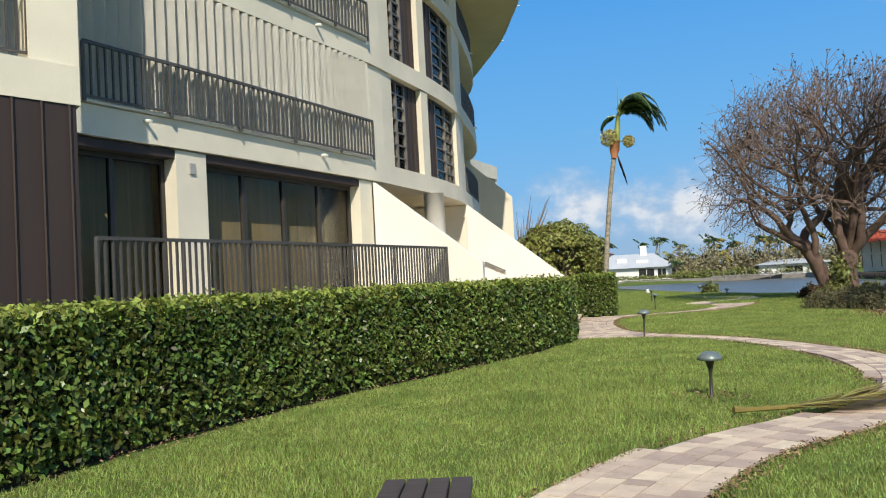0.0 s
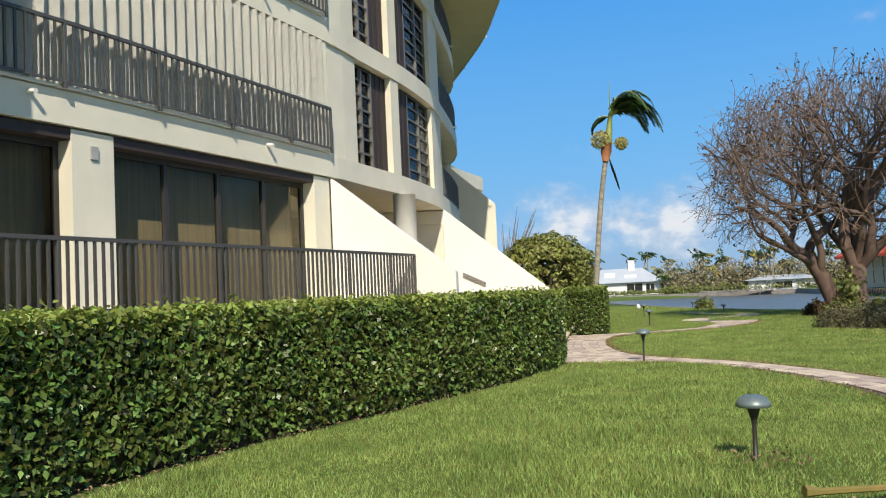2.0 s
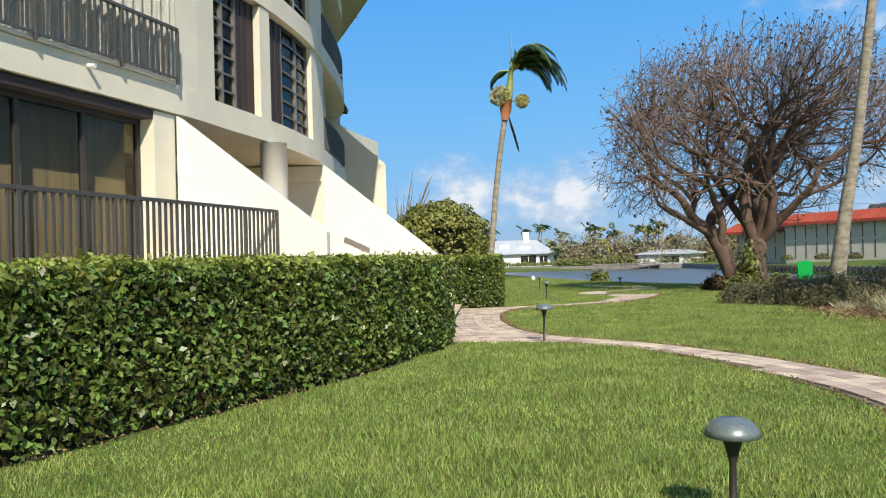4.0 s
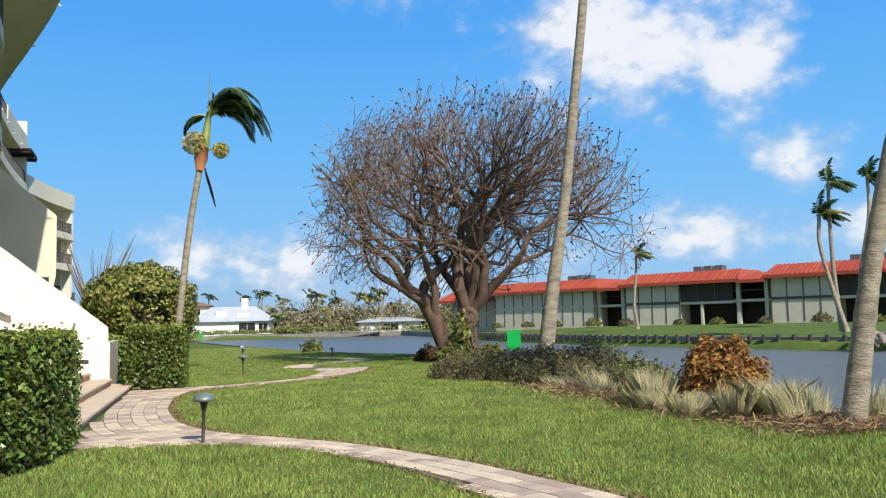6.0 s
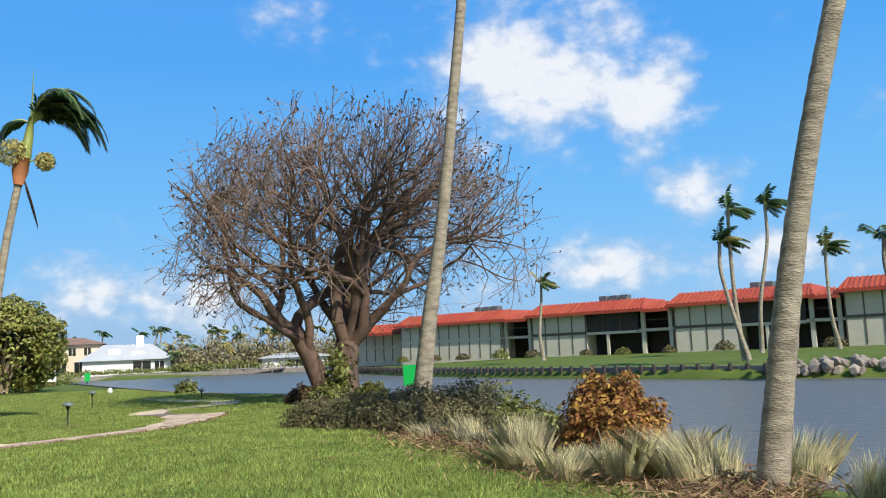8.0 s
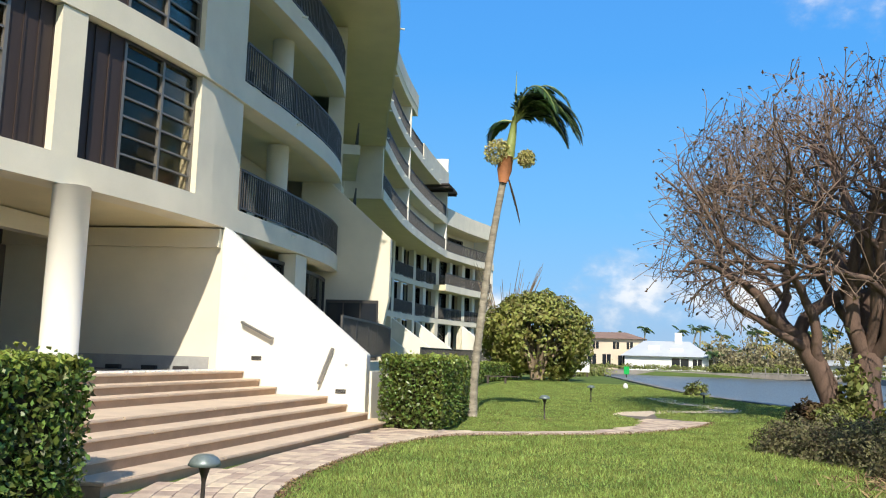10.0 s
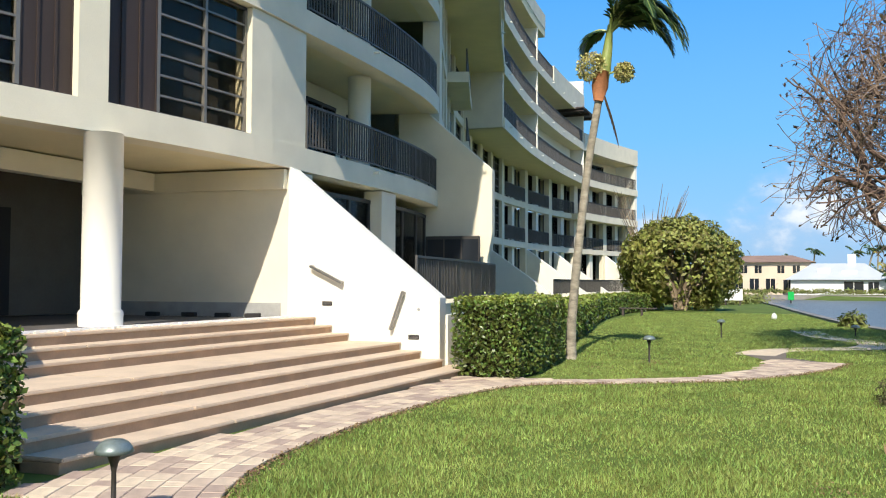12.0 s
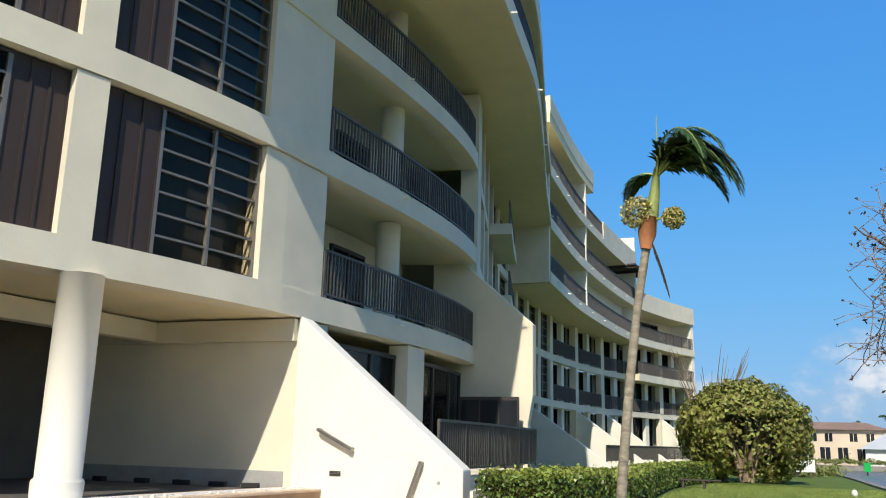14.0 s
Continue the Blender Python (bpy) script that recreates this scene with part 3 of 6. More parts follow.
sliding_door(F, 11.55, 16.55, 1.3, 3.98, -0.32, 4)
bm = box((-0.07, -0.015, -0.1), (0.07, 0.015, 0.1), 0.004)
lm = F.at(11.2, 0.02)
lt = bpart("wall_light", bm, GREYPAINT, None, "small grey wall light box")
lt.matrix_basis = Matrix.Translation((lm.x, lm.y, 3.82)) @ Matrix.Rotation(radians(66), 4, "Z")

# slabs, fascias and balconies, floor by floor
for i, zf in enumerate(FLOORS[1:5]):
    curved("fascia", F, 8.2, Y_W3 + 0.3, zf - 0.5, zf, 0.06, -0.5, STUCCO, "rough cream stucco fascia band")
    curved("floor_slab", F, 8.2, Y_W3 + 0.3, zf - 0.49, zf - 0.02, -0.5, -5.3, SOFFIT_BOUNCE)
for i, zf in enumerate(FLOORS[1:4]):
    top = zf + CLEAR
    # first balcony stretch
    railing(F, 9.0, 17.0, zf, 1.0, 0.17, zf < 8, 0.15)
    curved("back_wall", F, 8.2, 17.2, zf, top, -1.7, -1.95, WHITE_WALL)
    shutters(F, 8.8, 17.0, zf + 0.02, top, 0.1)
    wall_between((F.at(17.12, 0.04).x, F.at(17.12, 0.04).y), (F.at(17.12, -2).x, F.at(17.12, -2).y + 0.1), zf, top, 0.3, STUCCO, "side_wall")
    p = F.at(11.75, -0.36)
    bpart("column", lathe([(0.22, zf), (0.22, top)], 24, None, (p.x, p.y, 0)), WHITE_WALL, None, "round white stucco column", True)
    # window stretch between the buttresses
    curved("pier", F, 17.2, 18.55, zf, top, 0.0, -0.4, STUCCO)
    curved("pier", F, 20.45, 20.95, zf, top, 0.03, -0.4, STUCCO)
    curved("pier", F, 24.15, 26.1, zf, top, 0.0, -0.4, STUCCO)
    window_set(F, 18.55, 20.45, zf, top, -0.16, ("high", 0.42), 7, 2)
    window_set(F, 20.95, 24.15, zf, top, -0.16, ("low", 0.32), 7, 2)
    # second balcony stretch
    railing(F, 26.15, Y_W3 - 0.1, zf, 1.0, 0.0, zf < 12, 0.125)
    curved("back_wall", F, 26.1, Y_W3 + 0.2, zf, top, -2.2, -2.45, STUCCO)
    for a, b in ((26.8, 28.2), (29.6, 31.4), (32.4, 34.0)):
        sliding_door(F, a, b, zf, zf + 2.05, -2.14, 2)
    p = F.at(30.0, -0.75)
    bpart("column", lathe([(0.3, zf), (0.3, top)], 24, None, (p.x, p.y, 0)), STUCCO, None, "round cream stucco column", True)
    wall_between((F.at(26.1, -0.2).x, 26.0), (F.at(26.1, -2.4).x, 26.0), zf, top, 0.2, STUCCO, "side_wall")
for zf in FLOORS[1:4]:
    for y in (10.2, 15.0, 29.2):
        spout(F, y, zf - 0.12, 0.06)

# entrance recess: floor, back wall and doorway coloured dark for its shade
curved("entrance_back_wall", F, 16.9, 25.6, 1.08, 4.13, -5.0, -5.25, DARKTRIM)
bpart("entrance_door", F.strip(19.6, 22.4, 1.1, 3.3, -4.96, -5.0), DARKROOM, None, "flat dark panel standing for the shaded entrance doorway")
bpart("entrance_floor", prism([(-1.9, 17.25), (0.85, 25.35), (-4.9, 25.35), (-6.6, 18.6)], 0.0, 1.06), FLOOR_SHADED, None, "tiled entrance floor coloured dark for the shade of the recess")
bm = prism([(-5, 25.28), (0.42, 25.28), (0.42, 25.42), (-5, 25.42)], 3.72, 4.13)
bpart("beam", bm, STUCCO)
bpart("entrance_side_wall", prism([(-5.2, 25.42), (0.45, 25.42), (0.45, 25.8), (-5.2, 25.8)], 0.0, 4.13), STUCCO)
bpart("entrance_beam", prism([(-3.6, 17.6), (-3.3, 17.6), (-2.7, 25.28), (-3.0, 25.28)], 3.75, 4.13), STUCCO)
col = bpart("column", lathe([(0.33, 1.06), (0.34, 1.30), (0.33, 1.33), (0.30, 1.36), (0.30, 4.13)], 32, None, (-0.41, 20.8, 0)), WHITE_WALL, None, "round white painted entrance column", True)
part("column_base", lathe([(0.345, 1.06), (0.35, 1.09), (0.345, 1.10)], 32, None, (-0.41, 20.8, 0)), DARKROOM, col)
# rough bottom strip of the stripped wall, and loose blocks on the floor edge
bpart("stripped_wall_base", prism([(-5, 25.405), (0.3, 25.405), (0.3, 25.419), (-5, 25.419)], 1.06, 1.36), GREYPAINT, None, "grey stripped strip of wall plaster")


# sloping buttress walls
def buttress(p, direction, reach, z_top, z_end, foot, thick, label="white sloping buttress wall"):
    p = Vector(p)
    d = Vector(direction).normalized()
    q = p + d * reach
    out = [(p.x, p.y, 0), (q.x, q.y, 0), (q.x, q.y, z_end), (p.x, p.y, z_top)]
    n = Vector((-d.y, d.x, 0)) * thick
    bm = slab_profile(out, n)
    bmesh.ops.bevel(bm, geom=bm.edges[:], offset=0.015, segments=1, affect="EDGES")
    return bpart("buttress", bm, WHITE_WALL, None, label)


buttress((-1.75, 17.08, 0), (0.985, -0.17, 0), 2.7, 4.13, 1.95, 0, 0.3)
b2 = buttress((0.45, 25.4, 0), (1, 0.0, 0), 3.3, 4.22, 1.5, 0, 0.42)


def wall_rail(a, b):
    """A grab rail on the buttress face, with two brackets."""
    bm = bmesh.new()
    beam(bm, a, b, 0.05, 0.09, (0, 1, 0))
    r = part("handrail", bm, STEEL, b2, "weathered metal grab rail")
    for t in (0.04, 0.96):
        p = Vector(a).lerp(Vector(b), t)
        bm = tube(bmesh.new(), [p, p + Vector((0, 0.1, -0.0))], [0.03, 0.03], 8)
        part("bracket", bm, STEEL, r)


wall_rail((1.02, 25.3, 2.12), (1.72, 25.3, 1.78))
wall_rail((3.03, 25.3, 1.62), (2.76, 25.3, 0.86))
for x, z in ((1.36, 1.36), (3.22, 0.72)):
    f = part("vent", box((x - 0.11, 25.385, z - 0.045), (x + 0.11, 25.4, z + 0.045), 0.003), DARKROOM, b2, "dark step light grille")
    for k in range(3):
        part("slat", box((x - 0.1, 25.38, z - 0.03 + k * 0.025), (x + 0.1, 25.386, z - 0.022 + k * 0.025)), STEEL, f)
part("junction_cover", lathe([(0.03, 0), (0.03, 0.02)], 12), GREYPAINT, b2).matrix_basis = Matrix.Translation((3.32, 25.4, 1.27)) @ Matrix.Rotation(radians(90), 4, "X")
wall_between((3.8, 25.8), (4.15, 29.2), 0.0, 1.15, 0.15, WHITE_WALL, "low_wall", "low white stucco wall")

# the large stepped wall after the second balconies
bm = slab_profile([(-0.6, 35.0, 0), (2.35, 35.0, 0), (2.35, 35.0, 2.5), (2.5, 35.0, 3.3), (2.5, 35.0, 5.3), (0.6, 35.0, 7.0), (-0.6, 35.0, 8.1)], (0, 0.35, 0))
bmesh.ops.bevel(bm, geom=bm.edges[:], offset=0.02, segments=1, affect="EDGES")
bpart("wing_wall", bm, STUCCO, None, "large cream stucco wing wall with sloping top")
curved("wall_strip", F, Y_W3 + 0.5, Y_W3 + 1.6, 4.13, 12.77, 0.05, -0.5, STUCCO)

# ground floor behind the second buttress
curved("ground_wall", F, 25.8, 36, 1.3, 4.13, -2.2, -2.5, STUCCO)
curved("pier", F, 29.8, 30.7, 1.3, 4.13, 0.0, -0.5, STUCCO)
curved("pier", F, 25.8, 26.4, 1.3, 4.13, 0.0, -0.5, STUCCO)
sliding_door(F, 26.4, 29.8, 1.3, 3.9, -0.35, 3)
sliding_door(F, 30.7, 34.9, 1.3, 3.9, -0.35, 3)
T2 = Line([(3.0, 26.2), (2.95, 30.5), (2.6, 34.95)])
bpart("terrace_slab", prism([(0.3, 25.85), (3.1, 25.85), (2.7, 34.98), (-0.2, 34.98)], 0, 1.3), STUCCO)
railing(T2, 26.2, 34.9, 1.36, 1.0, 0.0, True, 0.125)
pr = bpart("screen_panel", box((0.6, 34.2, 1.3), (2.3, 34.3, 3.2), 0.01), BRONZE, None, "dark framed terrace screen panel")
for k in range(3):
    part("screen", box((0.66 + k * 0.55, 34.185, 1.4), (1.16 + k * 0.55, 34.199, 3.1)), WINDOWDARK, pr)

# overhanging floors above, and the wing beyond
for k, zf in enumerate((13.4, 16.2)):
    curved("overhang_slab", OV, 17.6, 52.5, zf - 0.56, zf - 0.02, 0.0, -6.0, SOFFIT_BOUNCE, "broad curved overhanging slab")
    curved("fascia", OV, 17.6, 52.5, zf - 0.58, zf + 0.05, 0.09, 0.0, STUCCO)
    if k == 0:
        railing(OV, 17.8, 52.2, zf + 0.05, 1.0, -0.05, False)
        curved("back_wall", OV, 17.6, 52.5, zf, zf + CLEAR, -2.4, -2.7, STUCCO)
        for y in np.arange(27, 49, 5.0):
            sliding_door(OV, y, y + 2.6, zf, zf + 2.05, -2.3, 3)
curved("roof_parapet", OV, 17.6, 48.0, 16.2, 17.1, 0.05, -0.3, STUCCO)
for y in np.arange(26, 52, 5.0):
    spout(OV, y, 12.95, 0.09)

# facade that recedes below the overhang: tall narrow windows between slim piers
def storey(k):
    """Floor and ceiling heights of a storey."""
    return WING[k], WING[k + 1] - 0.42


for k in range(4):
    zf, zc = storey(k)
    curved("wall", F, 36.5, 54.0, zc, WING[k + 1], 0.0, -0.4, STUCCO)
    for y in (39.3, 42.2, 45.4, 49.0, 52.6):
        curved("pier", F, y - 0.35, y + 0.35, zf, zc, 0.0, -0.4, STUCCO)
    for a, b in ((36.6, 38.95), (39.65, 41.85), (42.55, 45.05), (45.75, 48.65), (49.35, 52.25)):
        window_set(F, a, b, zf, zc, -0.18, (), 5, 2, louvre=k > 0)
for zf in WING[2:4]:
    curved("balcony_slab", F, 42.4, 48.0, zf - 0.42, zf + 0.01, 0.9, 0.01, STUCCO)
    railing(F, 42.5, 47.9, zf, 1.0, 0.8, False)

# projecting upper balconies of the wing, closed by a blank end wall under the overhang
for k, zf in enumerate(WING[3:6]):
    curved("balcony_slab", BY, 52.5, 79.5, zf - 0.5, zf, 0.0, -6, SOFFIT_BOUNCE)
    curved("fascia", BY, 52.5, 79.5, zf - 0.54, zf + 0.05, 0.08, 0.0, STUCCO)
    last = 69.0 if k == 2 else 79.3
    railing(BY, 52.8, last, zf + 0.05, 1.0, -0.05, False)
    if k == 2:
        curved("balcony_parapet", BY, 69.0, 79.5, zf, zf + 1.15, 0.06, -0.2, STUCCO, "solid cream stucco balcony parapet")
    curved("back_wall", BY, 52.5, 79.5, zf, zf + CLEAR_WING, -2.3, -2.6, STUCCO)
    if k < 2:
        p, q = BY.at(52.5, 0.0), BY.at(52.5, -6)
        wall_between((q.x, 52.35), (p.x, 52.35), zf - 0.5, zf + CLEAR_WING, 0.3, STUCCO, "end_wall", "blank cream stucco end wall")
    for y in (63.6, 79.2):
        p = BY.at(y, 0.04)
        wall_between((p.x - 2.4, y), (p.x, y), zf, zf + CLEAR_WING, 0.22, WHITE_WALL, "party_wall")
    for y in (55.0, 58.6, 66.0, 70.5, 75.0):
        sliding_door(BY, y, y + 2.4, zf, zf + 2.05, -2.22, 3)
for y in np.arange(54, 79, 3.6):
    for zf in WING[3:6]:
        spout(BY, y, zf - 0.2, 0.08)
curved("storm_shutter", BY, 63.9, 78.8, WING[3] + 0.1, WING[4] - 0.5, -1.0, -1.06, WHITE_WALL, "white roll-down storm shutter")
# roof terrace box over the wing, and the timber canopy on its balcony
curved("roof_slab", BY, 52.5, 66.0, 18.5, 19.05, 0.05, -6, SOFFIT_BOUNCE)
curved("roof_parapet", BY, 52.5, 66.0, 19.05, 20.0, 0.08, -0.2, STUCCO)
curved("roof_slab", BY, 66.0, 79.5, 18.5, 18.8, -2.3, -6, STUCCO)
curved("canopy", BY, 76.2, 80.6, 15.6, 15.72, 0.75, -2.0, BROWN, "dark timber slatted canopy")
for y in (76.4, 78.4, 80.4):
    p, q = BY.at(y, 0.7), BY.at(y, -1.8)
    bm = bmesh.new()
    beam(bm, (p.x, p.y, 15.5), (q.x, q.y, 15.5), 0.12, 0.18)
    bpart("canopy_rafter", bm, BROWN)

# lower floors of the wing, set back under the soffit
for k in range(3):
    zf, zc = storey(k)
    curved("wall", F, 54.0, 91.0, zc, WING[k + 1], 0.0, -0.4, STUCCO)
    for y in (54.6, 57.6, 60.6, 63.6, 69.4, 75.2, 80.4, 86.0, 90.6):
        curved("pier", F, y - 0.32, y + 0.32, zf, zc, 0.03, -0.4, STUCCO)
    for a, b in ((54.95, 57.25), (57.95, 60.25), (60.95, 63.25)):
        window_set(F, a, b, zf, zc, -0.18, (), 5, 2)
    for a, b in ((63.95, 69.05), (69.75, 74.85), (75.55, 80.05), (80.75, 85.65), (86.35, 90.25)):
        sliding_door(F, a, b, zf, zc, -0.7, 3)
        if k:
            railing(F, a, b, zf, 1.0, 0.0, False)
        m = (a + b) / 2 + 0.7
        curved("pier", F, m - 0.3, m + 0.3, zf, zc, -0.3, -0.6, WHITE_WALL)
for y in (57.0, 69.4, 76.0, 86.0):
    p = F.at(y)
    d = F.at(y, 1) - p
    buttress((p.x, p.y, 0), (d.x, d.y, 0), 4.6, 4.2, 0.9, 0, 0.35)
TF = Line([(p.x, p.y) for p in (F.at(y, 3.8) for y in (60.5, 66, 72, 78, 84, 90))])
railing(TF, 61, 89.5, 1.0, 1.0, 0.0, False)

# end block: two balconies and a plain parapet
for zf in WING[2:4]:
    curved("balcony_slab", EB, 79.5, 90.5, zf - 0.5, zf, 0.0, -5, SOFFIT_BOUNCE)
    curved("fascia", EB, 79.5, 90.5, zf - 0.52, zf + 0.05, 0.08, 0, STUCCO)
    railing(EB, 79.7, 90.3, zf + 0.05, 1.0, -0.05, False)
    curved("back_wall", EB, 79.5, 90.5, zf, zf + CLEAR_WING, -2.0, -2.3, STUCCO)
    sliding_door(EB, 80.2, 81.8, zf, zf + 2.05, -1.93, 2)
    sliding_door(EB, 84.6, 87.6, zf, zf + 2.05, -1.93, 2)
wall_between((3.2, 90.5), (-4, 94.5), 0.0, 12.8, 0.4, WHITE_WALL, "end_wall")
curved("roof_parapet", EB, 79.5, 90.5, 12.75, 14.2, 0.1, -0.4, STUCCO)
curved("roof_slab", EB, 79.5, 90.5, 12.75, 13.2, -0.4, -6, SOFFIT_BOUNCE)
# closed rear of the building and roof
bpart("rear_wall", prism([(-12.4, -1), (-12, -1), (-9, 45), (-9, 94), (-9.4, 94), (-9.4, 45)], 0, 16.1), STUCCO)
bpart("roof", prism([(-12, -1), (-7, 8), (-2.5, 26), (-3, 40), (-7, 58), (-9, 60), (-12, 45)], 16.2, 16.6), STUCCO)


# ---- sky backdrop with cloud banks ----
def build_sky():
    az, el = np.radians(np.linspace(-75, 120, 66)), np.radians(np.linspace(-2, 70, 30))
    R = 2600
    verts = [(R * math.sin(a) * math.cos(e), R * math.cos(a) * math.cos(e), R * math.sin(e)) for e in el for a in az]
    k = len(az)
    faces = [(j * k + i, (j + 1) * k + i, (j + 1) * k + i + 1, j * k + i + 1) for j in range(len(el) - 1) for i in range(k - 1)]
    m = bpy.data.materials.new("sky_backdrop")
    m.use_nodes = True
    n, l = m.node_tree.nodes, m.node_tree.links
    n.remove(n["Principled BSDF"])
    me = raw_mesh("backdrop", verts, faces, m)
    uv = me.uv_layers.new(name="sky")
    degs = [(math.degrees(a), math.degrees(e)) for e in el for a in az]
    for lp in me.loops:
        uv.data[lp.index].uv = degs[lp.vertex_index]
    tc = n.new("ShaderNodeTexCoord")
    sep = n.new("ShaderNodeSeparateXYZ")
    l.new(tc.outputs["UV"], sep.inputs[0])

    def math_node(op, a, b=0.0, c=0.0):
        x = n.new("ShaderNodeMath")
        x.operation = op
        for i, v in enumerate((a, b, c)):
            if isinstance(v, (int, float)):
                x.inputs[i].default_value = v
            else:
                l.new(v, x.inputs[i])
        return x.outputs[0]

    def noise_node(scale, detail, stretch=(1, 1.5, 1)):
        mp = n.new("ShaderNodeMapping")
        mp.inputs["Scale"].default_value = stretch
        l.new(tc.outputs["UV"], mp.inputs[0])
        x = n.new("ShaderNodeTexNoise")
        x.inputs["Scale"].default_value, x.inputs["Detail"].default_value, x.inputs["Roughness"].default_value = scale, detail, 0.55
        l.new(mp.outputs[0], x.inputs["Vector"])
        return x.outputs[0]

    grad = n.new("ShaderNodeValToRGB")
    e0 = grad.color_ramp.elements
    e0[0].position, e0[0].color = 0.0, (0.33, 0.58, 0.85, 1)
    e0[1].position, e0[1].color = 1.0, (0.065, 0.29, 0.78, 1)
    e = e0.new(0.3)
    e.color = (0.175, 0.49, 0.90, 1)
    e = e0.new(0.6)
    e.color = (0.09, 0.375, 0.87, 1)
    l.new(math_node("DIVIDE", sep.outputs[1], 32.0), grad.inputs[0])
    # (azimuth, elevation, half width, half height, weight) of the cumulus heaps
    heaps = [(37, 18.3, 8.5, 5.2, 1.1), (44.5, 16, 3.8, 4.0, 1.05), (47, 9.6, 3.6, 3.4, 0.8), (20.5, 22, 3.6, 2.8, 0.62), (58, 13, 4, 2.4, 0.45), (32, 21, 2.2, 4.5, 0.5),
             (6.5, 4.4, 4.5, 2.6, 0.9), (13.5, 4.2, 4.2, 2.6, 0.95), (41, 5.6, 5, 2.4, 0.85), (33, 4.2, 5, 2.2, 0.7), (52, 5.8, 5, 2.8, 0.8), (-2.5, 3.6, 3.4, 1.3, 0.8), (64, 5, 6, 3, 0.7),
             (22, 3.2, 6, 1.8, 0.6), (76, 12, 7, 4, 0.9), (95, 8, 9, 5, 0.9), (9, 9.4, 1.6, 1.6, 0.36), (-20, 5, 9, 3, 0.7)]
    total = None
    for a, b, w, h, k2 in heaps:
        u = math_node("DIVIDE", math_node("SUBTRACT", sep.outputs[0], a), w)
        v = math_node("DIVIDE", math_node("SUBTRACT", sep.outputs[1], b), h)
        d = math_node("SQRT", math_node("ADD", math_node("MULTIPLY", u, u), math_node("MULTIPLY", v, v)))
        f = math_node("MULTIPLY", math_node("MAXIMUM", math_node("SUBTRACT", 1.0, math_node("MULTIPLY", d, 0.62)), 0.0), k2)
        total = f if total is None else math_node("MAXIMUM", total, f)
    big, fine = noise_node(0.22, 7), noise_node(0.6, 6, (1, 1.3, 1))
    dens = math_node("ADD", total, math_node("MULTIPLY", math_node("SUBTRACT", big, 0.5), 1.35))
    dens = math_node("ADD", dens, math_node("MULTIPLY", math_node("SUBTRACT", fine, 0.5), 0.45))
    mask = n.new("ShaderNodeMapRange")
    mask.interpolation_type = "SMOOTHSTEP"
    l.new(dens, mask.inputs["Value"])
    mask.inputs["From Min"].default_value, mask.inputs["From Max"].default_value = 0.24, 0.95
    # haze layer near the horizon
    haze = n.new("ShaderNodeMapRange")
    l.new(math_node("ADD", sep.outputs[1], math_node("MULTIPLY", big, 2.5)), haze.inputs["Value"])
    haze.inputs["From Min"].default_value, haze.inputs["From Max"].default_value = 5.4, 2.2
    haze.inputs["To Max"].default_value = 0.55
    shade = n.new("ShaderNodeValToRGB")
    s0 = shade.color_ramp.elements
    s0[0].position, s0[0].color = 0.42, (0.50, 0.58, 0.70, 1)
    s0[1].position, s0[1].color = 0.62, (0.88, 0.89, 0.91, 1)
    l.new(math_node("ADD", math_node("MULTIPLY", fine, 0.5), math_node("MULTIPLY", dens, 0.45)), shade.inputs[0])
    m1 = n.new("ShaderNodeMixRGB")
    m1.inputs[2].default_value = (0.36, 0.47, 0.63, 1)
    l.new(haze.outputs[0], m1.inputs[0])
    l.new(grad.outputs[0], m1.inputs[1])
    m2 = n.new("ShaderNodeMixRGB")
    l.new(math_node("MULTIPLY", mask.outputs[0], 0.92), m2.inputs[0])
    l.new(m1.outputs[0], m2.inputs[1])
    l.new(shade.outputs[0], m2.inputs[2])
    em = n.new("ShaderNodeEmission")
    em.inputs["Strength"].default_value = 0.97
    l.new(m2.outputs[0], em.inputs[0])
    l.new(em.outputs[0], n["Material Output"].inputs[0])
    return tagged(new("backdrop", me), "blue sky with white cumulus clouds", "sky", kind="structure")


build_sky()

# ---- entrance steps ----
STEP_X = [4.28, 3.84, 3.38, 2.96, 1.85, 1.48, 1.11]
STEP_DIR = Vector((1.5, 10.0, 0)).normalized()
stairs = thing("staircase", "broad stone entrance staircase with pale worn treads", "stairs", (2.5, 21, 0))


def stair_piece(name, i, x0, x1, y0, y1, z0, z1, mat, nose):
    k = STEP_DIR.x / STEP_DIR.y
    pts = [(x1 + k * (y0 - 25.3), y0), (x0 + k * (y0 - 25.3), y0), (x0 + k * (y1 - 25.3), y1), (x1 + k * (y1 - 25.3), y1)]
    bm = prism(pts, z0, z1)
    bmesh.ops.recalc_face_normals(bm, faces=bm.faces[:])
    if nose:
        bmesh.ops.bevel(bm, geom=bm.edges[:], offset=nose, segments=2, affect="EDGES")
    ob = part(name, bm, mat)
    return ob


for i, x in enumerate(STEP_X):
    zt = 0.155 * (i + 1)
    y0 = 16.2 if i < 4 else 17.3
    y1 = 25.95 if i == 0 else 25.38
    inner = (STEP_X[i + 1] - 0.12) if i < 6 else 0.2
    body = stair_piece("step", i, x - 0.04, inner - 0.4, y0, y1, 0.0, zt - 0.045, RISER, 0.0)
    body.parent = stairs
    body.matrix_parent_inverse = Matrix.Translation((-2.5, -21, 0))
    edges = np.linspace(y0, y1, 5)
    for a, b in zip(edges, edges[1:]):
        tread = stair_piece("tread", i, x, inner, a + 0.003, b - 0.003, zt - 0.043, zt, TREAD, 0.012)
        tread.parent = body
k = STEP_DIR.x / STEP_DIR.y
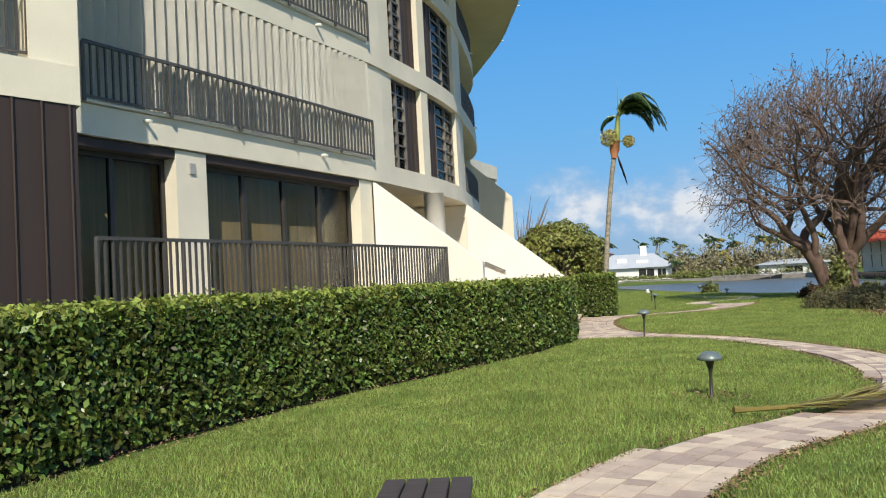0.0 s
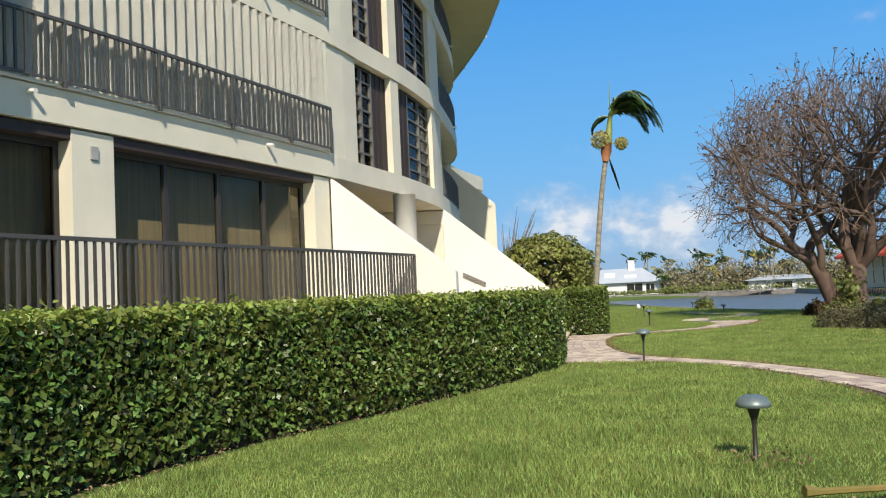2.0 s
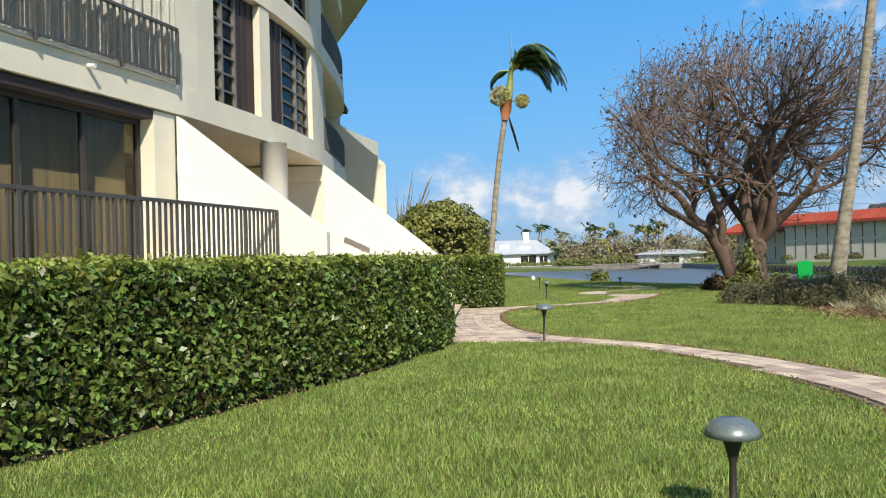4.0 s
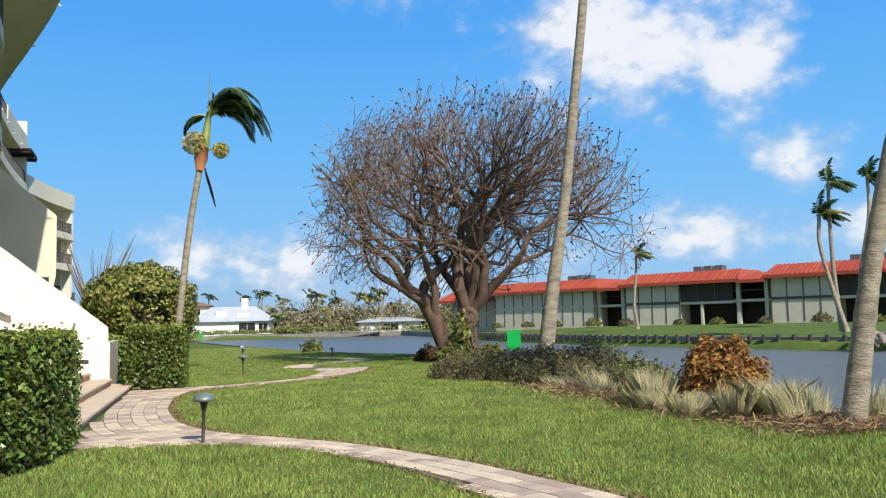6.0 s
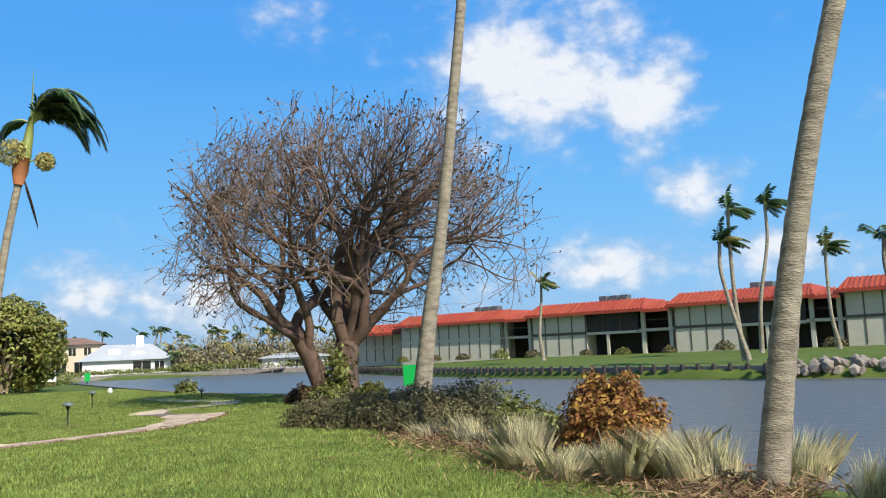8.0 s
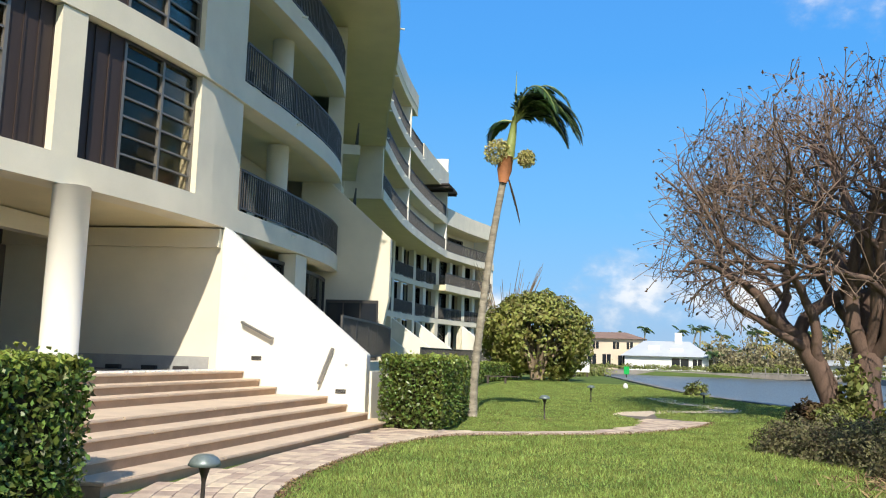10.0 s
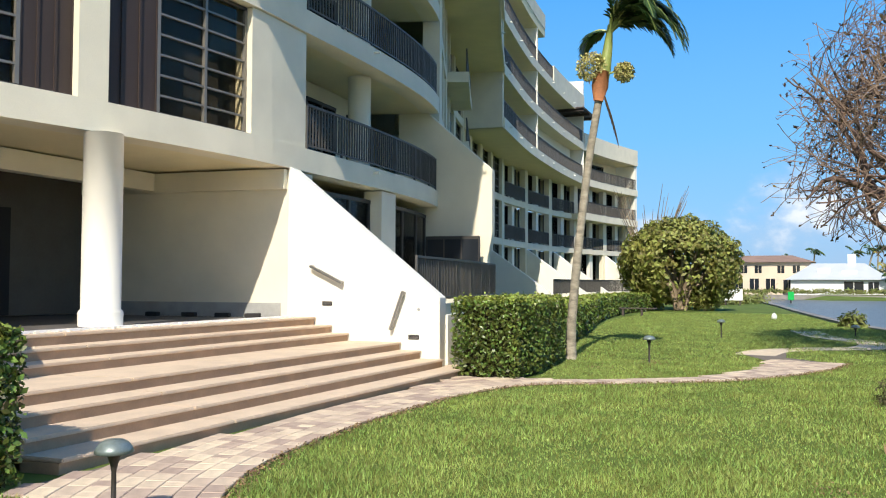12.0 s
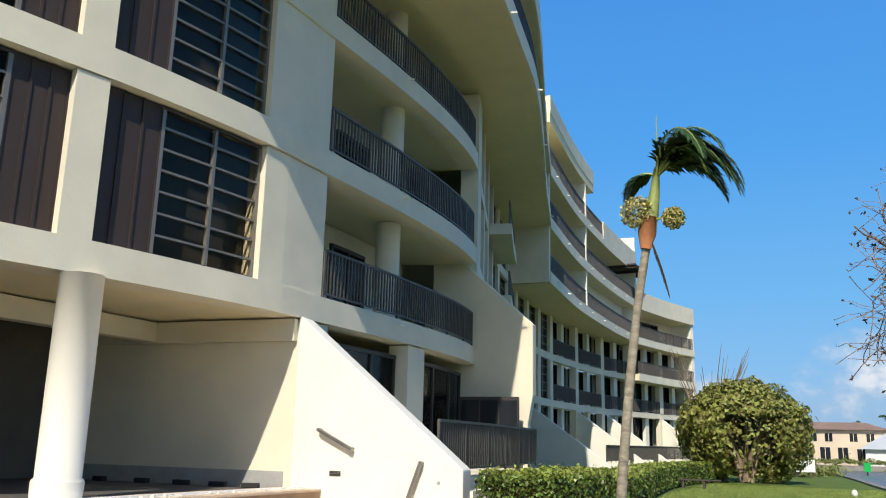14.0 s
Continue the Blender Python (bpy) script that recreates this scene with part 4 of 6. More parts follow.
bm = bmesh.new()
beam(bm, (0.75 + k * (17.4 - 25.3), 17.4, 1.10), (0.75, 25.3, 1.10), 0.10, 0.035)
part("edge_strip", bm, MARKWHITE, stairs, "white worn edging strip").matrix_parent_inverse = Matrix.Translation((-2.5, -21, 0))
rng = np.random.default_rng(5)
bm = bmesh.new()
for j in range(90):
    y = rng.uniform(17.6, 25.2)
    x = 0.85 + k * (y - 25.3) + rng.normal(0, 0.04)
    s = rng.uniform(0.01, 0.035)
    add_box(bm, (-s, -s, 0), (s, s * 0.8, s), m=Matrix.Translation((x, y, 1.087)) @ Matrix.Rotation(rng.uniform(0, 3), 4, "Z"))
tagged(part("plaster_rubble", bm, WHITE_WALL), "loose white plaster crumbs along the top step", "rubble", kind="stuff")
for j, x in enumerate((-3.6, -2.6, -1.7, -0.9, -0.2)):
    b = part("rubble_block", box((-0.16, -0.06, 0), (0.16, 0.06, 0.09), 0.012), DARKROOM)
    b.matrix_basis = pose(x, 25.15, 1.06, 0, 0, 8 * j - 15)
    tagged(b, "dark rubble block on the entrance floor", "rubble", "rubble by the wall")


# ---- hedges ----
def hedge(front, depth, height, seed, density, leaf, label, core_in=0.14):
    """A clipped hedge along the plan line front, that lies depth metres to its left."""
    rng = np.random.default_rng(seed)
    line = smooth_line(front, 0.25)
    d = np.gradient(line, axis=0)
    d /= np.linalg.norm(d, axis=1, keepdims=True)
    n = np.stack([-d[:, 1], d[:, 0]], 1)
    h = thing("hedge", label, "hedge", (float(line[:, 0].mean()), float(line[:, 1].mean()), 0))
    inv = Matrix.Translation((-float(line[:, 0].mean()), -float(line[:, 1].mean()), 0))
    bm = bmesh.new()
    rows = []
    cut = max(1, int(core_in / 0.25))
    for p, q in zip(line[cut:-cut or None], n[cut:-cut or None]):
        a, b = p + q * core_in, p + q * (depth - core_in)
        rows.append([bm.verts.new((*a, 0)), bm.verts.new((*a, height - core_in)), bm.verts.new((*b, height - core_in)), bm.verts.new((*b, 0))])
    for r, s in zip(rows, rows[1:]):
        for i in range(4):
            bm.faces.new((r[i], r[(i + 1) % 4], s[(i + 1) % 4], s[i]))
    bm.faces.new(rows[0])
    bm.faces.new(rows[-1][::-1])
    # the core's dark colour gives the shaded gaps behind the leaves
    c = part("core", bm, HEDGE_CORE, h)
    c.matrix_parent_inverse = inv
    length = 0.25 * (len(line) - 1)

    def scatter(count, side):
        t = rng.uniform(0, len(line) - 1.001, count)
        i = t.astype(int)
        f = (t - i)[:, None]
        p, q = line[i] * (1 - f) + line[i + 1] * f, n[i]
        wave = 0.05 * np.sin(t * 0.9 + seed) + 0.04 * np.sin(t * 2.3)
        inset = np.abs(rng.normal(0, 0.085, count)) - 0.03
        if side == "top":
            u = rng.uniform(0, depth, count)
            z = height + wave * 0.6 - inset
            xy, nn = p + q * u[:, None], np.stack([0 * t, 0 * t, 0 * t + 1], 1)
        elif side in ("front", "back"):
            z = height * rng.uniform(0.02, 1, count) ** 0.85
            ins = inset + wave * 0.5 + 0.06 * np.clip((0.25 - z) / 0.25, 0, 1) + 0.08 * np.clip((z - height + 0.12) / 0.12, 0, 1)
            u = ins if side == "front" else depth - ins
            s = -1 if side == "front" else 1
            xy, nn = p + q * u[:, None], np.stack([s * q[:, 0], s * q[:, 1], 0.35 + 0 * t], 1)
        else:
            e = -1 if side == "end" else 0
            z = height * rng.uniform(0.02, 1, count) ** 0.85
            u = rng.uniform(0, depth, count)
            s = 1 if side == "end" else -1
            xy = line[e] + n[e] * u[:, None] - d[e] * s * (inset[:, None] + 0.05 * np.sin(u * 7)[:, None])
            nn = np.tile([s * d[e, 0], s * d[e, 1], 0.3], (count, 1))
        return np.column_stack([xy, z]), nn

    side_c, side_n = [], []
    for name, area in (("front", length * height), ("end", depth * height), ("start", depth * height), ("back", length * height * 0.4)):
        a, b = scatter(int(area * density), name)
        side_c.append(a)
        side_n.append(b)
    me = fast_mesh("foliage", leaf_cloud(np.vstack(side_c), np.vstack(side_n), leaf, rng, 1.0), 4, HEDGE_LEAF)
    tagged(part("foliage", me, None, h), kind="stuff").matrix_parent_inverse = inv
    # leaves of the top face, in the paler HEDGE_TOP colour
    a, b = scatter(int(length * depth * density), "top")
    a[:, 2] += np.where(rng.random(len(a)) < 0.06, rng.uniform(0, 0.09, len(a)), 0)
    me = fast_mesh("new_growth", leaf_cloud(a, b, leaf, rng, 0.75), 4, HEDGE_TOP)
    tagged(part("new_growth", me, None, h, "pale yellow-green leaves on top"), kind="stuff").matrix_parent_inverse = inv
    return h


hedge([(-3.9, -2.5), (-3.3, 0.8), (-2.9, 2.7), (-2.2, 4.9), (-1.1, 7.4), (0.1, 9.45), (1.3, 11.4), (2.3, 13.4), (2.9, 14.9), (3.0, 15.6)], 1.35, 1.4, 3, 1350, 0.05,
      "long clipped green hedge with glossy leaves on the lawn")
hedge([(5.42, 24.9), (5.62, 26.5), (5.66, 28.9)], 1.35, 1.45, 7, 1250, 0.052, "square clipped green hedge beside the steps")
hedge([(5.0, 31.0), (5.0, 38), (4.4, 48), (4.6, 58), (6.0, 66)], 1.4, 1.1, 11, 320, 0.10, "low clipped green hedge along the building")


# ---- path lamps ----
def path_lamp(at, height, lean=0.0, label="mushroom-shaped metal path lamp standing in the lawn"):
    t = thing("path_lamp", label, "garden lamp", at, "path lamps")
    part("post", lathe([(0.022, -0.05), (0.018, height - 0.22), (0.028, height - 0.17), (0.05, height - 0.1), (0.062, height - 0.06)], 12), LAMP_POST, t, smooth=True)
    dome = [(0.005, height + 0.02), (0.07, height + 0.014), (0.105, height - 0.006), (0.13, height - 0.04), (0.142, height - 0.072), (0.137, height - 0.075), (0.11, height - 0.06), (0.005, height - 0.045)]
    part("shade", lathe(dome, 28), LAMP_METAL, t, "weathered domed metal shade", smooth=True)
    part("collar", lathe([(0.04, height - 0.1), (0.075, height - 0.055), (0.07, height - 0.05)], 14), LAMP_POST, t, smooth=True)
    t.rotation_euler = (radians(lean), radians(lean * 0.6), 0)
    return t


for at, hgt, lean in (((3.4, 5.75, -0.02), 0.53, 1.0), ((4.42, 15.0, 0), 0.62, 2.0), ((7.53, 29.0, -0.05), 0.66, 0), ((9.3, 38.5, 0), 0.6, 0), ((13.6, 40.5, -0.1), 0.5, 0), ((15.1, 52, -0.1), 0.5, 0)):
    path_lamp(at, hgt, lean)


# ---- palms ----
def frond_mesh(bm_verts, base, direction, length, droop, wind, rng, leaflets=34, leaf_len=0.55, width=0.035):
    """Adds the rachis points and leaflets of one frond; returns the rachis."""
    p, d = Vector(base), Vector(direction).normalized()
    pts = [p.copy()]
    n = 12
    for i in range(n):
        t = i / n
        d = (d + Vector((wind[0], wind[1], wind[2] - droop * (0.35 + t))) * (1.0 / n)).normalized()
        p = p + d * (length / n)
        pts.append(p.copy())
    for k in range(leaflets):
        t = 0.14 + 0.86 * k / leaflets
        i = min(int(t * n), n - 1)
        a = pts[i].lerp(pts[i + 1], t * n - i)
        dd = (pts[i + 1] - pts[i]).normalized()
        side = dd.cross(Vector((0, 0, 1)))
        side = side.normalized() if side.length > 0.01 else Vector((1, 0, 0))
        L = leaf_len * math.sin(math.pi * (0.18 + 0.75 * t)) * rng.uniform(0.8, 1.15)
        for s in (-1, 1):
            w = (side * s * 0.75 + dd * 0.65 + Vector((wind[0], wind[1], wind[2])) * 0.35 + Vector((0, 0, -0.35 - 0.3 * rng.random()))).normalized()
            tip = a + w * L + Vector((0, 0, -0.1 * L))
            mid = a + w * L * 0.5
            across = dd * width
            bm_verts.append([a - across * 0.4, mid - across, tip, mid + across])
    return pts


def palm(name, base, trunk, radii, crown_at, fronds, wind, seed, label, dry=0.0, shaft=False, rings=0.0, detail=34, flen=2.4, leaf_len=0.6, leaf_w=0.035, droop=1.5, blown=False):
    rng = np.random.default_rng(seed)
    t = thing("palm_tree", label, "palm tree", base)
    inv = Matrix.Translation(-Vector(base))
    pts = smooth_line([tuple(p) for p in trunk], 0.12 if rings else 0.4)
    s = np.linspace(0, 1, len(pts))
    rad = np.interp(s, np.linspace(0, 1, len(radii)), radii)
    if rings:
        rad = rad * (1 + rings * ((np.arange(len(pts)) % 2) - 0.5) + rng.normal(0, rings * 0.5, len(pts)))
    tr = part("trunk", tube(bmesh.new(), [Vector(p) for p in pts], list(rad), 14 if rings else 8), BARK_PALM, t, smooth=True)
    tr.matrix_parent_inverse = inv
    top = Vector(crown_at)
    quads = []
    dryq = []
    for i in range(fronds):
        a = 2 * math.pi * i / fronds + rng.uniform(-0.25, 0.25)
        up = rng.uniform(-0.1, 1.1) + (0.5 if droop > 2 else 0)
        d = Vector((math.cos(a), math.sin(a), up)) + Vector(wind) * (1.1 if droop > 2 else 0.8)
        long = flen * rng.uniform(0.8, 1.15)
        if blown:
            d = Vector((rng.uniform(0.0, 0.75), rng.uniform(-0.45, 0.45), 1.0))
            if i % 6 == 0:
                d, long = Vector((-0.9, rng.uniform(-0.6, 0.3), 0.75)), flen * 0.45
        target = dryq if rng.random() < dry else quads
        rp = frond_mesh(target, top, d, long, droop, wind if d.x > -0.5 or not blown else (-0.3, 0, 0), rng, detail, leaf_len, leaf_w)
        fr = part("rachis", tube(bmesh.new(), rp, list(np.linspace(0.035, 0.006, len(rp))), 5), SHAFT, t)
        fr.matrix_parent_inverse = inv
    for q, m, nm in ((quads, FROND, "crown"), (dryq, FROND_DRY, "dry_frond")):
        if q:
            c = part(nm, fast_mesh(nm, np.array([[tuple(v) for v in f] for f in q]), 4, m), None, t)
            c.matrix_parent_inverse = inv
    return t, inv, rng


# leaning palm by the square hedge, its fronds blown to one side
t, inv, rng = palm("palm", (5.74, 29.5, 0), [(5.72, 29.5, 0), (5.74, 29.5, 0.9), (5.9, 29.5, 2.6), (6.14, 29.5, 4.6), (6.42, 29.5, 6.3)], [0.13, 0.105, 0.10, 0.095, 0.09, 0.09],
                   (6.66, 29.5, 7.65), 22, (0.75, 0.0, 0.3), 4, "tall leaning palm with wind-blown dark fronds and pale fruit bunches", 0, True, 0.03, 60, 2.3, 0.5, 0.03, 5.0, True)
part("crownshaft", tube(bmesh.new(), [(6.44, 29.5, 6.35), (6.52, 29.5, 6.8), (6.6, 29.5, 7.3), (6.66, 29.5, 7.85)], [0.14, 0.15, 0.11, 0.06], 12), SHAFT, t, "yellow-green crownshaft", True).matrix_parent_inverse = inv
part("boot", tube(bmesh.new(), [(6.38, 29.45, 6.05), (6.42, 29.45, 6.4), (6.47, 29.45, 6.75)], [0.11, 0.2, 0.17], 9), BOOT, t, "torn orange-brown leaf sheath", True).matrix_parent_inverse = inv
part("spear", tube(bmesh.new(), [(6.66, 29.5, 7.8), (6.68, 29.5, 8.6), (6.69, 29.5, 9.1)], [0.03, 0.018, 0.004], 5), SHAFT, t).matrix_parent_inverse = inv
for cx, cz, rr in ((6.22, 6.85, 0.36), (6.98, 6.68, 0.24)):
    c = rng.normal(0, 1, (900, 3))
    c = c / np.linalg.norm(c, axis=1, keepdims=True) * rng.uniform(0.3, 1, (900, 1)) ** 0.5 * rr
    part("fruit", fast_mesh("fruit", leaf_cloud(c + [cx, 29.4, cz], c, 0.045, rng, 0.9, 2.4), 4, FRUIT), None, t, "pale yellow fruit bunch").matrix_parent_inverse = inv
    part("stalk", tube(bmesh.new(), [(6.5, 29.45, 6.65), ((6.5 + cx) / 2, 29.42, cz + 0.03), (cx, 29.4, cz)], [0.03, 0.025, 0.02], 6), SHAFT, t).matrix_parent_inverse = inv
q = []
rp = frond_mesh(q, (6.46, 29.45, 6.3), (0.35, 0, -0.9), 1.35, 1.0, (0.1, 0, -0.2), rng, 60, 0.34, 0.03)
part("hanging_frond", fast_mesh("hanging_frond", np.array([[tuple(v) for v in f] for f in q]), 4, DEADLEAF), None, t, "dead dark frond hanging down").matrix_parent_inverse = inv
part("rachis", tube(bmesh.new(), rp, list(np.linspace(0.03, 0.008, len(rp))), 5), DEADLEAF, t).matrix_parent_inverse = inv

palm("palm", (14.45, 23.7, -0.2), [(14.4, 23.75, -0.3), (14.5, 23.7, 0.4), (14.7, 23.5, 2.3), (15.0, 23.3, 4.4), (15.3, 23.1, 7.1), (15.6, 22.9, 9.9), (15.8, 22.8, 12.2)],
     [0.24, 0.19, 0.155, 0.135, 0.125, 0.12, 0.115], (15.8, 22.8, 12.3), 14, (0.9, 0.3, 0.1), 8, "tall slender grey palm trunk on the bank", 0, False, 0.03, 30, 2.8, 0.7)
palm("palm", (11.9, 12.05, -0.1), [(11.96, 11.98, -0.15), (12.0, 11.93, 0.25), (12.05, 11.9, 0.6), (12.2, 11.72, 2.0), (12.36, 11.46, 3.4), (12.58, 11.16, 4.8), (13.15, 10.75, 7.2), (13.6, 10.5, 9.4)],
     [0.16, 0.135, 0.112, 0.104, 0.098, 0.094, 0.09, 0.085], (13.6, 10.6, 9.5), 14, (0.9, 0.3, 0.1), 9, "stout leaning palm with a ringed grey trunk by the water", 0, False, 0.035, 30, 3.0, 0.75)
far_label = "slender distant palm with wind-blown fronds on the far lawn"
for j, (b, tp, h) in enumerate((((50.9, 45.2, 0), (50.0, 46.1), 8.0), ((50.95, 45.6, 0), (50.5, 45.6), 10.2), ((52.8, 70.6, 0.2), (52.9, 70.5), 7.4), ((59.1, 50.9, 0.3), (59.8, 50.0), 11.8),
                                ((47.6, 31.6, -0.1), (46.8, 32.4), 6.3), ((55.0, 30.0, 0.2), (54.4, 30.8), 8.2), ((66, 49, 0.3), (66, 49.5), 8.5))):
    palm("palm", b, [b, ((b[0] * 1.6 + tp[0] * 0.4) / 2 - 0.35, (b[1] + tp[1]) / 2, h * 0.35), (tp[0] - 0.1, tp[1], h * 0.75), (tp[0], tp[1], h)], [0.2, 0.15, 0.13, 0.12],
         (tp[0], tp[1], h), 14, (0.75, -0.4, 0.0), 20 + j, far_label, 0.12, False, 0, 22, 1.9, 0.6, 0.06)


# ---- the bare tree on the bank ----
def bare_tree(base, seed):
    rng = random.Random(seed)
    t = thing("tree", "wide bare storm-stripped tree with dark twisting limbs on the bank", "tree", base)
    inv = Matrix.Translation(-Vector(base))
    B = Vector(base)
    twigs, tips, limit = [], [], [0]

    def room(p):
        """How far out in the dome-shaped crown a point lies; 1 is its rim."""
        q = p - B
        rise = (q.z - 4.4) / (6.2 if q.z > 4.4 else 1.9)
        return math.sqrt(((q.x - 0.75) / 6.1) ** 2 + (q.y / 6.1) ** 2 + rise * rise)

    def grow(limbs, p, d, r, level):
        n = 4 if level < 3 else 3
        seg = {1: 0.50, 2: 0.40, 3: 0.34, 4: 0.29, 5: 0.27, 6: 0.25}.get(level, 0.24) * rng.uniform(0.88, 1.36)
        pts = [p.copy()]
        inward = 0.08 if room(p) < 0.82 else -0.12
        for i in range(n):
            out = p - B - Vector((0, 0, 3.2))
            out = out.normalized() if out.length > 0.1 else Vector((0, 0, 1))
            d = (d + Vector((rng.gauss(0, 0.2), rng.gauss(0, 0.2), rng.gauss(0.0, 0.17))) + out * inward).normalized()
            p = p + d * seg
            pts.append(p.copy())
        far = room(p)
        r_end = min(r * (0.78 if level < 6 else 0.68), 0.32 * max(0.0, 1.0 - far) + 0.019)
        rad = [r + (r_end - r) * i / n for i in range(n + 1)]
        if r > 0.02:
            tube(limbs, pts, rad, 9 if r > 0.1 else 6 if r > 0.05 else 5, False)
        else:
            twigs.append((pts, rad))
        if far > 1.02 or level > 7 or len(twigs) > limit[0]:
            tips.append((pts[-2], p))
            return
        kids = 3 if rng.random() < (0.32 if level < 5 else 0.12) else 2
        for k in range(kids):
            axis = Vector((rng.gauss(0, 1), rng.gauss(0, 1), rng.gauss(0, 0.6)))
            side = d.cross(axis).normalized()
            ang = rng.uniform(0.45, 0.95 if level < 4 else 1.15) if k else rng.uniform(0.1, 0.45)
            nd = (d * math.cos(ang) + side * math.sin(ang)).normalized()
            grow(limbs, p, nd, max(0.006, r_end * (rng.uniform(0.84, 0.98) if k == 0 else rng.uniform(0.6, 0.86))), level + 1)
        if level >= 2 and rng.random() < 0.25:
            side = d.cross(Vector((rng.gauss(0, 1), rng.gauss(0, 1), rng.gauss(0, 1)))).normalized()
            grow(limbs, pts[n // 2], (d * 0.5 + side).normalized(), max(0.006, r_end * 0.45), level + 3)

    # two leaning stems that fork into the main limbs
    for pts, rad in ((((0.25, -0.1, -0.5), (0.22, -0.1, 0.3), (0.2, -0.05, 1.1), (0.35, 0, 1.9)), [0.62, 0.46, 0.42, 0.40]),
                     (((-0.35, 0.1, -0.5), (-0.5, 0.1, 0.4), (-0.95, 0.15, 1.5), (-1.45, 0.2, 2.4)), [0.5, 0.34, 0.30, 0.27])):
        part("trunk", tube(bmesh.new(), [B + Vector(v) for v in pts], rad, 12, False), BARK_TREE, t, "", True).matrix_parent_inverse = inv
    for p, d, r in (((0.35, 0, 1.8), (0.9, -0.1, 0.55), 0.27), ((0.35, 0, 1.85), (0.15, 0.25, 1.0), 0.27), ((0.28, 0, 1.7), (-0.35, -0.3, 1.0), 0.25), ((0.35, 0, 1.8), (0.6, 0.75, 0.5), 0.2),
                    ((0.35, 0, 1.7), (0.6, -0.8, 0.45), 0.2), ((-1.45, 0.2, 2.35), (-0.9, 0.1, 0.4), 0.2), ((-1.45, 0.2, 2.35), (-0.1, 0.3, 1.0), 0.2), ((-1.2, 0.18, 2.0), (-0.7, -0.65, 0.5), 0.16),
                    ((-1.3, 0.2, 2.2), (-0.6, 0.8, 0.5), 0.16), ((0.4, 0, 1.9), (0.75, 0.1, 0.85), 0.2), ((-0.9, 0.1, 1.5), (-0.35, -0.5, 0.9), 0.17), ((0.3, 0, 1.8), (0.15, -0.6, 0.9), 0.19),
                    ((0.35, 0, 1.85), (-0.1, 0.7, 0.75), 0.18), ((0.35, 0, 1.8), (1.0, 0.3, 0.35), 0.17), ((-1.4, 0.2, 2.3), (-1.0, -0.2, 0.25), 0.14)):
        limb = bmesh.new()
        limit[0] = len(twigs) + 2400
        grow(limb, B + Vector(p), Vector(d).normalized(), r, 1)
        part("limb", limb, BARK_TREE, t, "", True).matrix_parent_inverse = inv
    verts, faces = [], []
    for pts, rad in twigs:
        base_i = len(verts)
        for p, r in zip(pts, rad):
            r = max(r, 0.0125)
            for a in (0, 2.1, 4.2):
                verts.append((p.x + r * math.cos(a), p.y + r * math.sin(a) * 0.7, p.z + r * math.sin(a) * 0.7))
        for i in range(len(pts) - 1):
            for k in range(3):
                a, b = base_i + i * 3 + k, base_i + i * 3 + (k + 1) % 3
                faces.append((a, b, b + 3, a + 3))
    tagged(part("twig", raw_mesh("twig", verts, faces, TWIG), None, t), kind="stuff").matrix_parent_inverse = inv
    nr = np.random.default_rng(seed)
    tp = np.array([tuple(b) for a, b in tips])
    pick = tp[nr.integers(0, len(tp), int(len(tp) * 1.3))] + nr.normal(0, 0.022, (int(len(tp) * 1.3), 3))
    me = fast_mesh("dead_leaf", leaf_cloud(pick, nr.normal(0, 1, pick.shape), 0.066, nr, 0.5, 1.8), 4, DEADLEAF)
    tagged(part("dead_leaf", me, None, t, "dry brown leaf scraps on the twigs"), kind="stuff").matrix_parent_inverse = inv
    c = nr.normal(0, 1, (500, 3)) * [0.22, 0.2, 0.45] + [B.x - 0.15, B.y - 0.5, 0.75]
    tagged(part("creeper", fast_mesh("creeper", leaf_cloud(c, nr.normal(0, 1, c.shape), 0.13, nr, 0.4), 4, GREENLEAF), None, t, "yellow-green creeper on the trunk"), kind="stuff").matrix_parent_inverse = inv


bare_tree((16.1, 32.4, 0.0), 12)


# ---- shrubs, grasses on the bank ----
def clump_of_blades(name, at, radius, height, count, mat, seed, label, category, group="", lean=0.42):
    rng = np.random.default_rng(seed)
    a, r = rng.uniform(0, 6.283, count), radius * 0.45 * np.sqrt(rng.random(count))
    base = np.stack([r * np.cos(a), r * np.sin(a), 0 * a - 0.03], 1)
    h = height * rng.uniform(0.4, 1.15, count)
    out = np.stack([np.cos(a), np.sin(a)], 1) * (rng.uniform(0.1, lean, count) * h)[:, None] + rng.normal(0, 0.08, (count, 2)) + rng.normal(0, 0.22, 2) * h[:, None]
    tip = base + np.column_stack([out, h])
    mid = base + np.column_stack([out * 0.35, h * 0.6])
    w = np.stack([-np.sin(a), np.cos(a), 0 * a], 1) * 0.0032
    ob = part(name, fast_mesh(name, np.stack([base - w, base + w, mid + w, tip, mid - w], 1), 5, mat))
    ob.location = at
    return tagged(ob, label, category, group)


